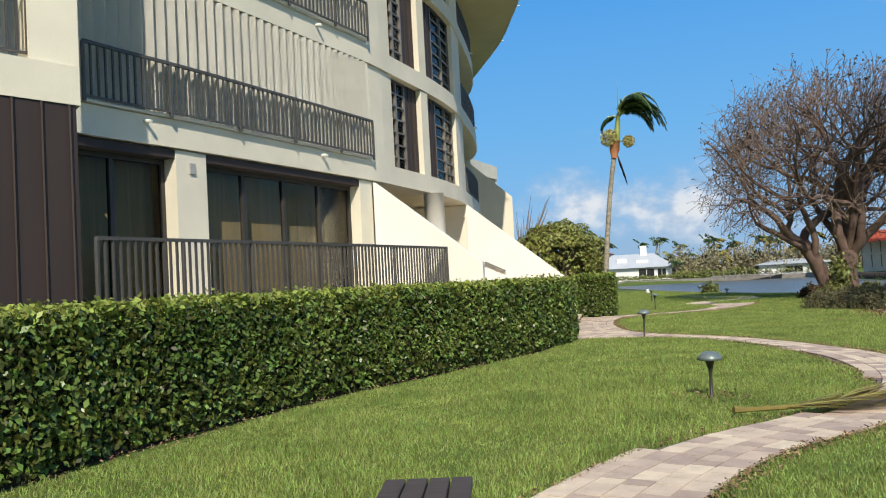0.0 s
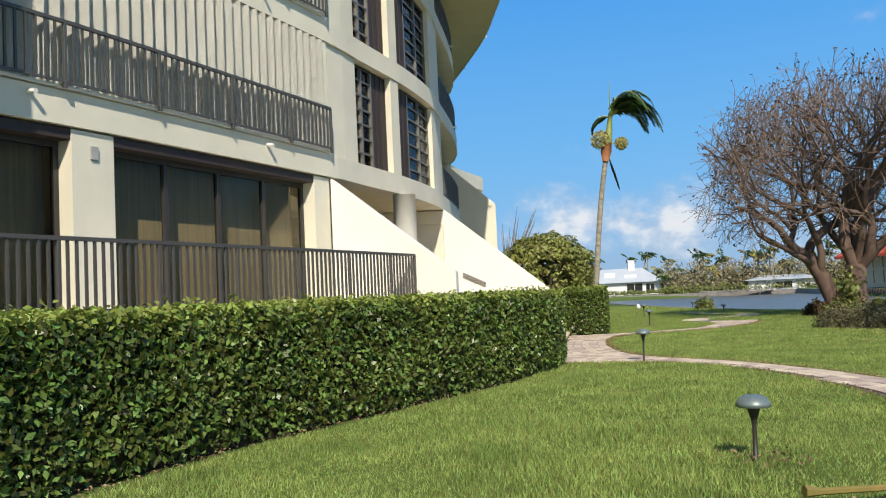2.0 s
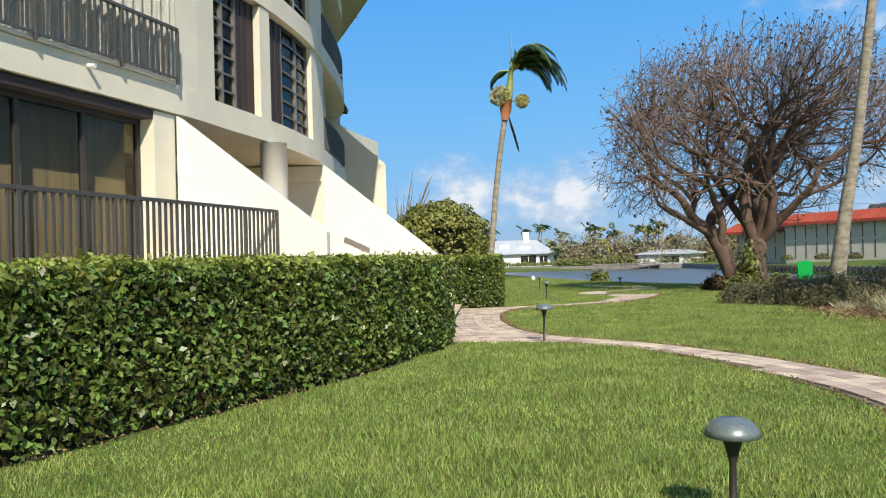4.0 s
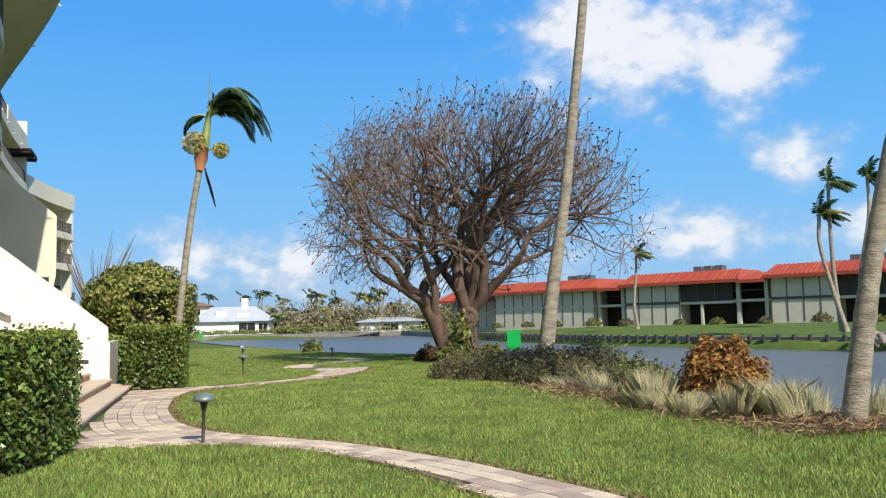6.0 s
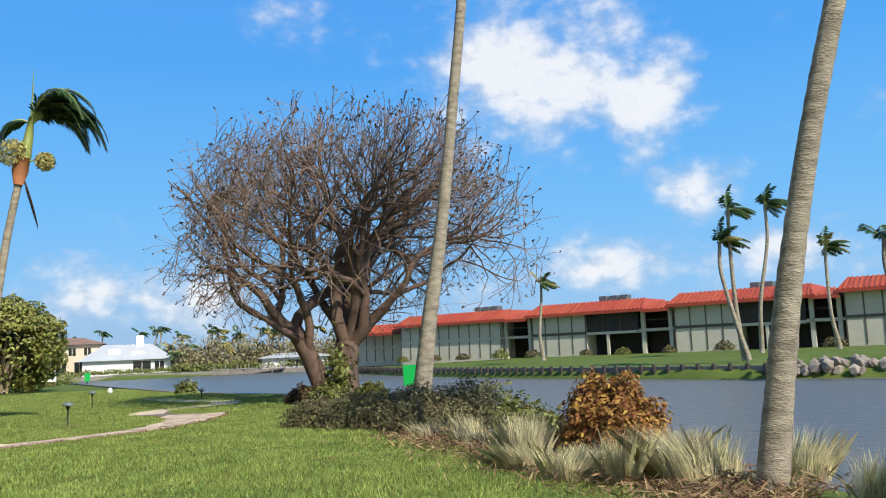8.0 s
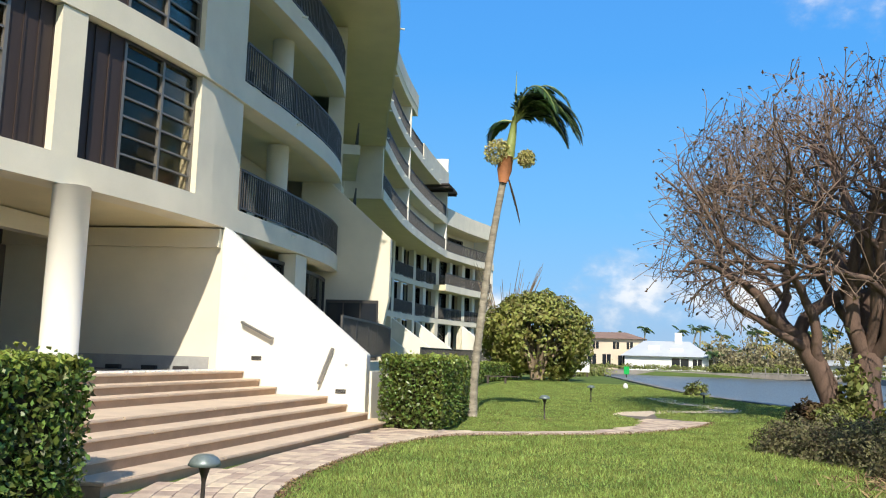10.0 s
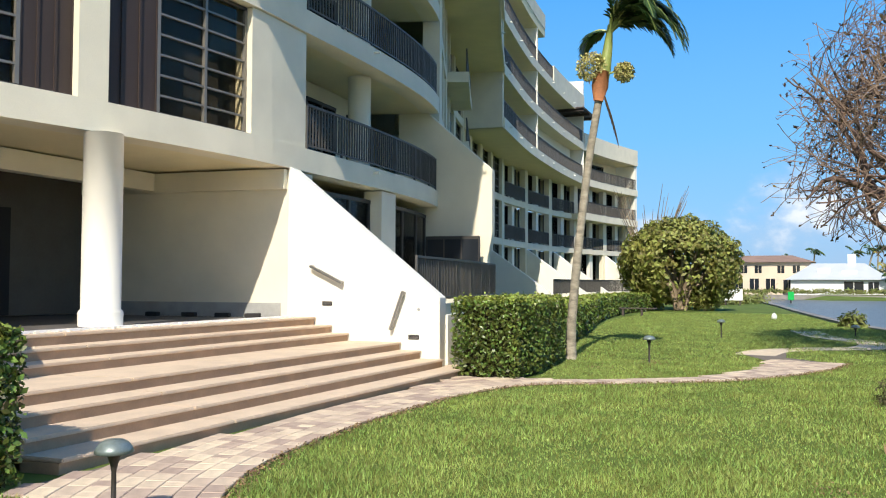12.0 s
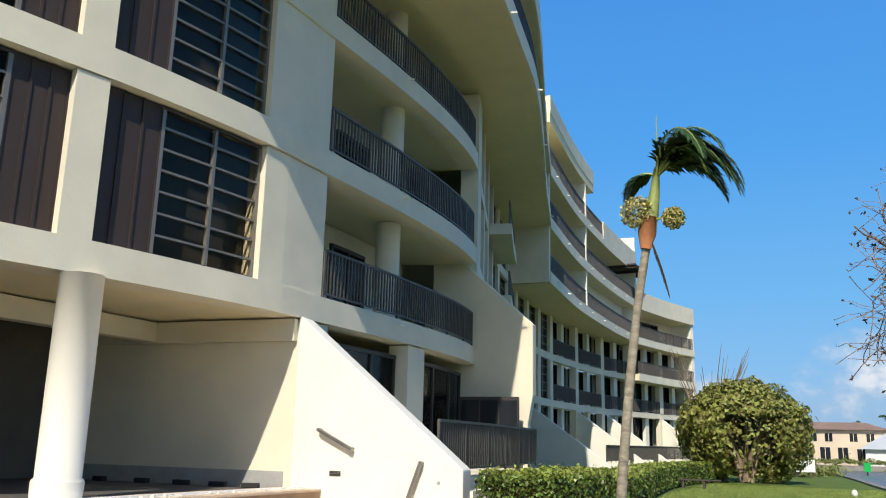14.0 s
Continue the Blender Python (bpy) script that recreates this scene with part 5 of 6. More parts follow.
def shrub(at, radius, count, leaf, mat, seed, label, twig_mat=TWIG, flat=1.0, long=2.0):
    rng = np.random.default_rng(seed)
    t = thing("shrub", label, "shrub", at)
    bm = bmesh.new()
    for i in range(26):
        a, e = rng.uniform(0, 6.28), rng.uniform(0.3, 1.4)
        d = np.array([math.cos(a) * math.cos(e) * radius[0], math.sin(a) * math.cos(e) * radius[1], math.sin(e) * radius[2]])
        tube(bm, [Vector((0, 0, -0.05)), Vector(d * 0.5 + rng.normal(0, 0.05, 3)), Vector(d * 0.95)], [0.02, 0.012, 0.004], 4, False)
    part("stem", bm, twig_mat, t)
    d = rng.normal(0, 1, (count, 3))
    d[:, 2] = np.abs(d[:, 2])
    d /= np.linalg.norm(d, axis=1, keepdims=True)
    lump = 1 + 0.16 * np.sin(d[:, 0] * 7 + seed) * np.sin(d[:, 1] * 6 + d[:, 2] * 5)
    rr = (rng.uniform(0.35, 1.05, count) ** 0.5) * lump
    c = d * rr[:, None] * np.array(radius)
    tagged(part("foliage", fast_mesh("foliage", leaf_cloud(c, d + [0, 0, 0.3], leaf, rng, 0.7, long), 4, mat), None, t), kind="stuff")
    return t


rng = np.random.default_rng(31)
straw_spots = [(12.2, 19.2), (12.45, 18.3), (12.1, 17.6), (11.75, 16.2), (12.3, 16.4), (11.5, 15.4), (11.25, 14.9), (11.75, 14.3), (11.0, 13.9), (11.3, 13.3), (11.9, 13.4), (12.3, 13.6), (11.7, 12.75),
               (12.7, 14.0), (12.2, 12.9), (12.2, 10.9), (12.5, 10.2), (12.9, 17.2), (13.0, 12.4)]
for j, (x, y) in enumerate(straw_spots):
    clump_of_blades("grass_clump", (x, y, -0.03), rng.uniform(0.4, 0.75), rng.uniform(0.3, 0.62), 650, STRAW, 100 + j, "dry straw-coloured ornamental grass clump on the bank", "grass clump", "bank grasses")
for j, (x, y, r, h) in enumerate(((11.9, 23.6, 0.8, 0.65), (12.3, 22.6, 0.9, 0.75), (12.7, 21.6, 0.9, 0.8), (13.0, 20.6, 0.85, 0.8), (12.6, 20.2, 0.7, 0.65), (13.7, 22.4, 0.9, 0.85), (13.9, 20.6, 0.8, 0.95))):
    shrub((x, y, -0.03), (r, r, h), 5200, 0.035, SHRUB, 200 + j, "dense grey-green low shrub on the bank")
for j, (x, y, r, h) in enumerate(((13.9, 18.9, 0.6, 0.7), (13.6, 17.9, 0.5, 0.6), (15.2, 21.8, 0.7, 0.9))):
    shrub((x, y, -0.1), (r, r, h), 900, 0.06, GREENLEAF, 230 + j, "loose green shrub with pale leaves on the bank")
for j, (x, y, r, h) in enumerate(((12.9, 15.3, 0.8, 1.1),)):
    shrub((x, y, -0.05), (r, r, h), 9000, 0.045, ORANGE, 240 + j, "burnt orange-brown dried shrub on the bank")
for j, (x, y) in enumerate(((15.2, 31.3), (14.8, 32.3), (16.9, 31.6))):
    shrub((x, y, -0.03), (0.6, 0.6, 0.6), 900, 0.09, GREENLEAF if j != 1 else DEADLEAF, 250 + j, "low leafy shrub at the foot of the tree")
shrub((12.6, 9.4, 0.2), (0.9, 0.9, 1.0), 1500, 0.16, FROND, 260, "dark spiky shrub by the water", long=5.0)
shrub((14.7, 47.8, -0.1), (0.6, 0.6, 0.75), 500, 0.12, GREENLEAF, 261, "small green shrub by the seawall")
# litter of dry stems under the grasses
n = 9000
c = np.stack([rng.normal(11.95, 0.55, n) + 0.0, rng.uniform(11.3, 20.0, n), rng.uniform(0.0, 0.12, n)], 1)
c[:, 0] += (c[:, 1] - 15.5) * 0.13
me = fast_mesh("straw_litter", leaf_cloud(c, np.tile([0, 0, 1.0], (n, 1)), 0.022, rng, 0.45, 9.0), 4, STRAW_LITTER)
tagged(new("straw_litter", me), "reddish dry straw litter along the bank", "litter", kind="stuff")

# round leafy tree at the end of the building
t = thing("tree", "rounded green tree with pale bare branches near the building", "tree", (7.5, 66.5, 0))
bm = bmesh.new()
rr = random.Random(8)
for j in range(26):
    a, e = rr.uniform(0, 6.28), rr.uniform(0.25, 1.35)
    d = Vector((math.cos(a) * math.cos(e) * 3.2, math.sin(a) * math.cos(e) * 3.2, 1.4 + math.sin(e) * 4.1))
    tube(bm, [Vector((rr.uniform(-0.2, 0.2), rr.uniform(-0.2, 0.2), -0.1)), Vector((d.x * 0.25, d.y * 0.25, 1.5)), Vector((d.x * 0.7, d.y * 0.7, d.z * 0.7)), d], [0.2, 0.13, 0.07, 0.02], 6, False)
part("trunk", bm, BARE, t, "pale bare forked trunk")
nr = np.random.default_rng(9)
d = nr.normal(0, 1, (22000, 3))
d /= np.linalg.norm(d, axis=1, keepdims=True)
d = d[(d[:, 2] > -0.93)]
d = d[~((d[:, 1] < -0.3) & (d[:, 2] < 0.35) & (np.abs(d[:, 0] - 0.15) < 0.45) & (nr.random(len(d)) < 0.9))]
lump = 1 + 0.10 * np.sin(d[:, 0] * 9) * np.sin(d[:, 2] * 8 + d[:, 1] * 7)
c = d * (nr.uniform(0.75, 1.03, len(d)) * lump)[:, None] * [3.7, 3.5, 3.0] + [0, 0, 2.95]
tagged(part("crown", fast_mesh("crown", leaf_cloud(c, d, 0.20, nr, 0.6), 4, ROUNDLEAF), None, t), kind="stuff")
t2 = thing("tree", "thin leafless grey tree behind the rounded tree", "tree", (5.0, 80, 0))
bm = bmesh.new()
for j in range(60):
    a = rr.uniform(0, 6.28)
    h = rr.uniform(4, 9.5)
    tube(bm, [Vector((0, 0, 0)), Vector((math.cos(a) * h * 0.12, math.sin(a) * h * 0.12, h * 0.5)), Vector((math.cos(a) * h * 0.35 + rr.gauss(0, 0.3), math.sin(a) * h * 0.35, h))], [0.12, 0.05, 0.015], 4, False)
part("trunk", bm, BARE, t2)

# channel marker in the canal
t = thing("channel_marker", "bright green square channel marker board on a post", "sign", (27.2, 48.6, -2.4))
part("board", box((-0.4, -0.02, 2.05), (0.4, 0.02, 3.2), 0.01), SIGNGREEN, t)
part("post", lathe([(0.09, -0.6), (0.09, 2.9)], 10, None, (0, 0.12, 0)), PILE, t)
t.rotation_euler = (0, 0, radians(-28))
copy_thing(t, pose(21.0, 135, -2.6, 0, 0, 5))

# weathered wooden bench end by the path
t = thing("bench", "weathered dark plank bench on the lawn", "bench", (0.52, 0.3, 0))
for j in range(4):
    part("plank", box((-0.23 + j * 0.118, -0.9, 0.41), (-0.123 + j * 0.118, 0.16, 0.45), 0.006), WOOD, t)
for y in (-0.8, 0.06):
    part("leg", box((-0.2, y - 0.04, -0.03), (0.2, y + 0.04, 0.41), 0.006), WOOD, t)
t.rotation_euler = (0, 0, radians(-1))

# dark garden bench by the low hedge, with small white marks along the bank
t = thing("bench", "low dark timber bench on a paved patch before the hedge", "bench", (5.2, 56.4, 0))
for j in range(3):
    part("plank", box((-1.3, -0.22 + j * 0.15, 0.38), (1.3, -0.09 + j * 0.15, 0.44), 0.008), WOOD, t)
for x in (-0.5, 0.5):
    part("leg", box((x - 0.06, -0.18, -0.03), (x + 0.06, 0.18, 0.38), 0.008), WOOD, t)
t = thing("bollard", "short white bollard in the lawn", "bollard", (3.4, 56.2, 0))
part("post", lathe([(0.09, -0.03), (0.09, 0.6), (0.06, 0.68), (0.005, 0.7)], 12), MARKWHITE, t)
t = thing("mooring_buoy", "round white mooring buoy lying by the seawall", "buoy", (12.2, 54.3, 0.0))
part("ball", lathe([(0.005, -0.02), (0.08, 0.0), (0.13, 0.08), (0.13, 0.18), (0.08, 0.28), (0.005, 0.32)], 16), MARKWHITE, t, smooth=True)
part("eye", lathe([(0.02, 0.31), (0.03, 0.36), (0.005, 0.38)], 8), STEEL, t)
t = thing("notice_board", "blank white notice board on a short post", "sign", (11.3, 81.0, 0))
part("board", box((-0.75, -0.03, 0.4), (0.75, 0.03, 1.3), 0.01), MARKWHITE, t)
for x in (-0.55, 0.55):
    part("post", box((x - 0.05, 0.03, -0.05), (x + 0.05, 0.1, 1.2)), WOOD, t)

# fallen frond across the path
t = thing("fallen_frond", "fallen yellowing palm frond lying across the path", "palm frond", (3.35, 4.35, 0.03))
q = []
nr2 = np.random.default_rng(77)
rp = smooth_line([(0, 0, 0.05), (0.7, 0.02, 0.07), (1.5, 0.22, 0.12), (2.4, 0.62, 0.1), (3.1, 1.1, 0.05)], 0.12)
for i in range(3, len(rp) - 1):
    for k in range(18):
        a = Vector(rp[i]) + (Vector(rp[i + 1]) - Vector(rp[i])) * nr2.random()
        along_f = (Vector(rp[i + 1]) - Vector(rp[i])).normalized()
        side_f = Vector((-along_f.y, along_f.x, 0)) * (1 if k % 2 else -1)
        w = (along_f * 0.9 + side_f * nr2.uniform(0.15, 0.55) + Vector((0, 0, nr2.uniform(-0.12, 0.1)))).normalized()
        tip = a + w * nr2.uniform(0.4, 0.95)
        a.z, tip.z = max(a.z, 0.05), max(tip.z, 0.045)
        mid = (a + tip) / 2 + Vector((0, 0, 0.02))
        q.append([a, mid - side_f * 0.016, tip, mid + side_f * 0.016])
rp = [Vector(p) for p in rp]
part("leaflets", fast_mesh("leaflets", np.array([[tuple(v) for v in f] for f in q]), 4, FROND_DRY), None, t)
part("rachis", tube(bmesh.new(), [Vector((-0.12, -0.02, 0.06))] + rp, [0.04] + list(np.linspace(0.024, 0.006, len(rp))), 6), FROND_DRY, t, "cut pale yellow stalk")

def sweep(line, width, z0, z1):
    """One continuous wall along a plan line."""
    d = np.gradient(np.asarray(line), axis=0)
    d /= np.linalg.norm(d, axis=1, keepdims=True)
    bm, rows = bmesh.new(), []
    for p, t2 in zip(line, d):
        o = np.array([-t2[1], t2[0]]) * width / 2
        rows.append([bm.verts.new((*(p - o), z0)), bm.verts.new((*(p - o), z1)), bm.verts.new((*(p + o), z1)), bm.verts.new((*(p + o), z0))])
    for r, s in zip(rows, rows[1:]):
        for i in range(4):
            bm.faces.new((r[i], r[(i + 1) % 4], s[(i + 1) % 4], s[i]))
    bm.faces.new(rows[0])
    bm.faces.new(rows[-1][::-1])
    bmesh.ops.recalc_face_normals(bm, faces=bm.faces[:])
    return bm


# ---- far bank: seawall, rocks, low red-roofed apartment rows ----
sw = smooth_line([(60, 152), (54, 120), (48, 90), (46, 66), (46.5, 50), (47.6, 41)], 1.2)
wall = thing("seawall", "grey concrete seawall with dark timber piles on the far bank", "seawall", (47, 80, 0))
inv = Matrix.Translation((-47, -80, 0))
bm = sweep(sw, 0.35, -1.3, -0.2)
part("wall", bm, SEAWALL, wall).matrix_parent_inverse = inv
pm = mesh_from("timber_post", lathe([(0.14, -2), (0.14, -0.1), (0.1, -0.04)], 7), PILE)
for p in sw[::1]:
    if p[1] < 118:
        o = new("timber_post", pm)
        o.parent = wall
        o.matrix_parent_inverse = inv
        o.location = (p[0] - 0.3, p[1], 0)
nb = smooth_line([(18.6, 38), (17, 43), (15.6, 52), (15.2, 70), (15, 92), (13, 125)], 1.5)
bm = sweep(nb - [0.1, 0], 0.5, -0.8, -0.05)
tagged(part("bank_wall", bm, SEAWALL), "pale concrete cap of the near seawall", "seawall")
rk = random.Random(3)
rockm = bmesh.new()
rock_line = smooth_line([(48.0, 40.5), (52.5, 32.5), (60, 22), (76, 8)], 0.3)
for j in range(520):
    f = rk.random()
    x, y = rock_line[int(f * (len(rock_line) - 1))]
    x, y = x + rk.uniform(-0.9, 0.5), y + rk.uniform(-0.9, 0.5)
    s = rk.uniform(0.18, 0.42)
    r = bmesh.ops.create_icosphere(rockm, subdivisions=1, radius=s, matrix=Matrix.Translation((x, y, -0.75 + rk.uniform(0, 0.7))))
    for v in r["verts"]:
        v.co += Vector((rk.gauss(0, 0.14), rk.gauss(0, 0.14), rk.gauss(0, 0.10))) * s
tagged(part("rock_revetment", rockm, ROCK), "pile of grey-brown rocks along the far bank", "rocks", kind="stuff")

A, D2 = Vector((54.5, 108, 0.5)), Vector((28.0, -61.5, 0)).normalized()
NORM = Vector((D2.y, -D2.x, 0))
row = thing("apartment_row", "low two-storey apartment row with red tile roof and pale panelled walls", "building", tuple(A))
RM = Matrix(((D2.x, -NORM.x, 0, A.x), (D2.y, -NORM.y, 0, A.y), (0, 0, 1, A.z), (0, 0, 0, 1)))
row.matrix_basis = RM


def row_block(x0, x1, z_eave, out):
    """A panelled block of the row, in its own axes: x along it, y away from the canal."""
    w = part("wall", box((x0, out, -0.6), (x1, 9, z_eave)), REDWALL, row)
    n = max(2, int((x1 - x0) / 1.5))
    for i in range(n + 1):
        x = x0 + (x1 - x0) * i / n
        part("batten", box((x - 0.06, out - 0.05, 0), (x + 0.06, out - 0.003, z_eave)), DARKTRIM, w)
    part("band", box((x0, out - 0.07, z_eave * 0.47), (x1, out - 0.004, z_eave * 0.47 + 0.3)), REDWALL if x0 < 20 else DARKTRIM, w)


def row_gap(x0, x1, z_eave, mids):
    """A recessed stair bay between two blocks, with pale posts and floor bands."""
    g = part("loggia", box((x0, 3.2, -0.6), (x1, 9, z_eave)), BROWN, row, "dark recessed loggia")
    part("loggia_floor", box((x0, 0.3, z_eave * 0.47), (x1, 3.2, z_eave * 0.47 + 0.3)), REDWALL, g)
    part("handrail", box((x0, 0.35, z_eave * 0.47 + 1.2), (x1, 0.45, z_eave * 0.47 + 1.3)), DARKTRIM, g)
    for x in mids:
        part("column", box((x - 0.2, 0.3, -0.6), (x + 0.2, 0.75, z_eave)), REDWALL, g)


def row_porch(x0, x1, z_eave):
    """A dark screened porch over an open one, parted by a pale band and a post."""
    g = part("porch", box((x0, 2.6, -0.6), (x1, 9, z_eave)), DARKROOM, row, "dark screened porch")
    part("porch_floor", box((x0, -0.02, z_eave * 0.45), (x1, 2.6, z_eave * 0.45 + 0.28)), REDWALL, g)
    part("screen", box((x0, 0.2, z_eave * 0.45 + 0.28), (x1, 0.24, z_eave)), PILE, g)
    n = max(2, int((x1 - x0) / 1.6))
    for i in range(1, n):
        x = x0 + (x1 - x0) * i / n
        part("screen_bar", box((x - 0.04, 0.14, z_eave * 0.45 + 0.28), (x + 0.04, 0.2, z_eave)), DARKTRIM, g)
    part("post", box((x0 + (x1 - x0) * 0.42 - 0.14, 0.0, -0.6), (x0 + (x1 - x0) * 0.42 + 0.14, 0.28, z_eave * 0.45)), REDWALL, g)


def roof(x0, x1, z, h):
    pts = [(x0, -0.9, z), (x1, -0.9, z), (x1, 9.6, z), (x0, 9.6, z)]
    top = [(x0 + 0.8, 1.6, z + h), (x1 - 0.8, 1.6, z + h), (x1 - 0.8, 7.4, z + h), (x0 + 0.8, 7.4, z + h)]
    bm = bmesh.new()
    lo, hi = [bm.verts.new(p) for p in pts], [bm.verts.new(p) for p in top]
    bm.faces.new(hi)
    bm.faces.new(lo[::-1])
    for i in range(4):
        bm.faces.new((lo[i], lo[(i + 1) % 4], hi[(i + 1) % 4], hi[i]))
    r = part("roof", bm, ROOFTILE, row)
    part("eave", box((x0, -0.95, z - 0.3), (x1, -0.85, z + 0.02)), ROOFTILE, r)
    n = int((x1 - x0) / 0.45)
    bm = bmesh.new()
    for i in range(n):
        x = x0 + 0.2 + (x1 - x0 - 0.4) * i / (n - 1)
        beam(bm, (x, -0.9, z + 0.05), (min(max(x, x0 + 0.8), x1 - 0.8), 1.6, z + h + 0.04), 0.16, 0.1)
    tagged(part("tile_rib", bm, ROOFTILE, r), kind="stuff")


# (start, end of the pale wall, end of the porch, end of the stair bay, eave height)
for x0, x1, x2, x3, eave in ((2.8, 18.2, 18.2, 22.6, 4.5), (22.6, 29.5, 35.7, 39.9, 4.65), (39.9, 46.6, 53.0, 56.6, 4.85), (56.6, 68.0, 75.0, 79.0, 5.15)):
    row_block(x0, x1, eave, 0)
    if x2 > x1:
        row_porch(x1, x2, eave)
    row_gap(x2, x3, eave, (x2 + 0.5, x3 - 0.6))
    roof(x0 - 0.5, x2 + 1.2, eave, 1.2)
    roof(x2 + 1.0, x3 - 0.3, eave - 0.15, 0.8)
    for k in range(3):
        part("roof_unit", box((x2 - 6 + k * 1.3, 3.5, eave + 1.15), (x2 - 5 + k * 1.3, 4.6, eave + 1.9), 0.05), STEEL, row, "grey rooftop machine")
row_block(-6.5, 1.2, 3.6, 2.0)
roof(-7, 2.0, 3.7, 1.2)
rng = np.random.default_rng(41)
for j in range(16):
    p = RM @ Vector((3 + j * 5.2 + rng.uniform(-1, 1), -1.6 + rng.uniform(-0.6, 0.6), 0))
    r = rng.uniform(0.6, 1.1)
    shrub((p.x, p.y, 0.4), (r * 1.2, r, r * 0.9), 500, 0.14, SHRUB if j % 3 else GREENLEAF, 300 + j, "rounded green shrub before the apartment row")


# ---- far houses, mangrove and palms across the water ----
def far_house(at, size, wall_h, roof_h, wall_mat, roof_mat, label, windows, yaw=0.0, porch=False):
    h = thing("house", label, "house", at)
    w, d = size
    body = part("wall", box((-w / 2, -d / 2, -1.2), (w / 2, d / 2, wall_h)), wall_mat, h)
    bm = bmesh.new()
    o = 0.8
    lo = [bm.verts.new(p) for p in ((-w / 2 - o, -d / 2 - o, wall_h), (w / 2 + o, -d / 2 - o, wall_h), (w / 2 + o, d / 2 + o, wall_h), (-w / 2 - o, d / 2 + o, wall_h))]
    hi = [bm.verts.new(p) for p in ((-w * 0.28, 0, wall_h + roof_h), (w * 0.28, 0, wall_h + roof_h))]
    for f in ((lo[0], lo[1], hi[1], hi[0]), (lo[1], lo[2], hi[1]), (lo[2], lo[3], hi[0], hi[1]), (lo[3], lo[0], hi[0])):
        bm.faces.new(f)
    bm.faces.new(lo[::-1])
    part("roof", bm, roof_mat, h)
    for x, z, ww, hh in windows:
        win = part("window", box((x - ww / 2, -d / 2 - 0.05, z), (x + ww / 2, -d / 2 - 0.004, z + hh)), WINDOWDARK, h)
        part("frame", box((x - 0.05, -d / 2 - 0.09, z), (x + 0.05, -d / 2 - 0.052, z + hh)), wall_mat, win)
    if porch:
        part("chimney", box((w * 0.1, -0.8, wall_h), (w * 0.1 + 1.3, 0.6, wall_h + roof_h + 1.6)), wall_mat, h)
        part("dormer", box((-w * 0.22, -d * 0.35, wall_h), (-w * 0.08, 0, wall_h + roof_h * 0.7)), wall_mat, h)
        part("dormer", box((w * 0.04, -d * 0.38, wall_h), (w * 0.2, 0, wall_h + roof_h * 0.55)), wall_mat, h)
    h.rotation_euler = (0, 0, yaw)
    return h


far_house((32.5, 172, 0), (15, 9), 2.4, 2.9, HOUSEWHITE, HOUSEROOF, "white waterfront house with pale metal hip roof", [(2.5, 0.1, 3.0, 2.0), (5.5, 0.2, 1.6, 1.8)], -0.18, True)
far_house((21.5, 180, 0), (15, 10), 5.6, 1.4, HOUSECREAM, HOUSETILE, "cream two-storey villa with brown tile roof", [(-5.0, 0.2, 1.6, 2.4), (-2.2, 0.2, 1.6, 2.4), (0.6, 0.2, 1.6, 2.4), (3.6, 0.4, 1.6, 2.0), (-4, 3.6, 1.2, 1.4), (-1.5, 3.6, 1.2, 1.4), (2.4, 3.6, 1.2, 1.4), (5, 3.6, 1.2, 1.4)], -0.12)
far_house((11, 186, 0), (9, 9), 3.6, 1.6, HOUSEWHITE, HOUSETILE, "white far villa with dark tile roof", [(-2, 0.5, 1.5, 1.6), (1.5, 0.5, 1.5, 1.6)], -0.06)
far_house((60, 158, 0), (12, 7), 1.6, 0.9, HOUSEWHITE, HOUSEROOF, "low white house among the palms", [(0, 0.1, 3, 1.1)], -0.35)
far_house((79, 152, 0), (11, 8), 2.0, 1.3, HOUSEWHITE, HOUSEROOF, "low pale house behind the mangrove", [(0, 0.3, 3, 1.3)], -0.45)
bm = sweep(smooth_line([(-30, 175), (25, 163.5), (40, 160.5), (60, 151.5)], 2.0), 0.4, -1.2, -0.2)
tagged(part("far_seawall", bm, SEAWALL), "pale concrete seawall before the far houses", "seawall")
dk = thing("dock", "white timber dock and boat lift at the far bank", "dock", (50, 154, 0))
for j in range(7):
    part("dock_post", box((-6 + j * 2 - 0.14, -1 - 0.14, -2.5), (-6 + j * 2 + 0.0, -1 + 0.0, 0.9), 0.02), SEAWALL, dk)
part("deck", box((-6.4, -1.4, -0.1), (6.4, 0.6, 0.06)), SEAWALL, dk)
dk.rotation_euler = (0, 0, -0.3)
nr = np.random.default_rng(55)
for j in range(46):
    f = j / 45
    x, y = 38 + 44 * f + nr.normal(0, 1.5), 172 - 22 * f + nr.normal(0, 4) + 5
    h = nr.uniform(4.0, 8.6) if j % 3 else nr.uniform(3, 5)
    palm("palm", (x, y, 0), [(x, y, -0.3), (x + nr.normal(0, 0.4), y, h * 0.6), (x + nr.normal(0, 0.5) + 0.2, y, h)], [0.24, 0.18, 0.15], (x + 0.2, y, h), 9, (0.7, -0.2, -0.2), 400 + j,
         "storm-thinned distant palm with ragged fronds", 0.35, False, 0, 9, 1.9, 0.9, 0.16)
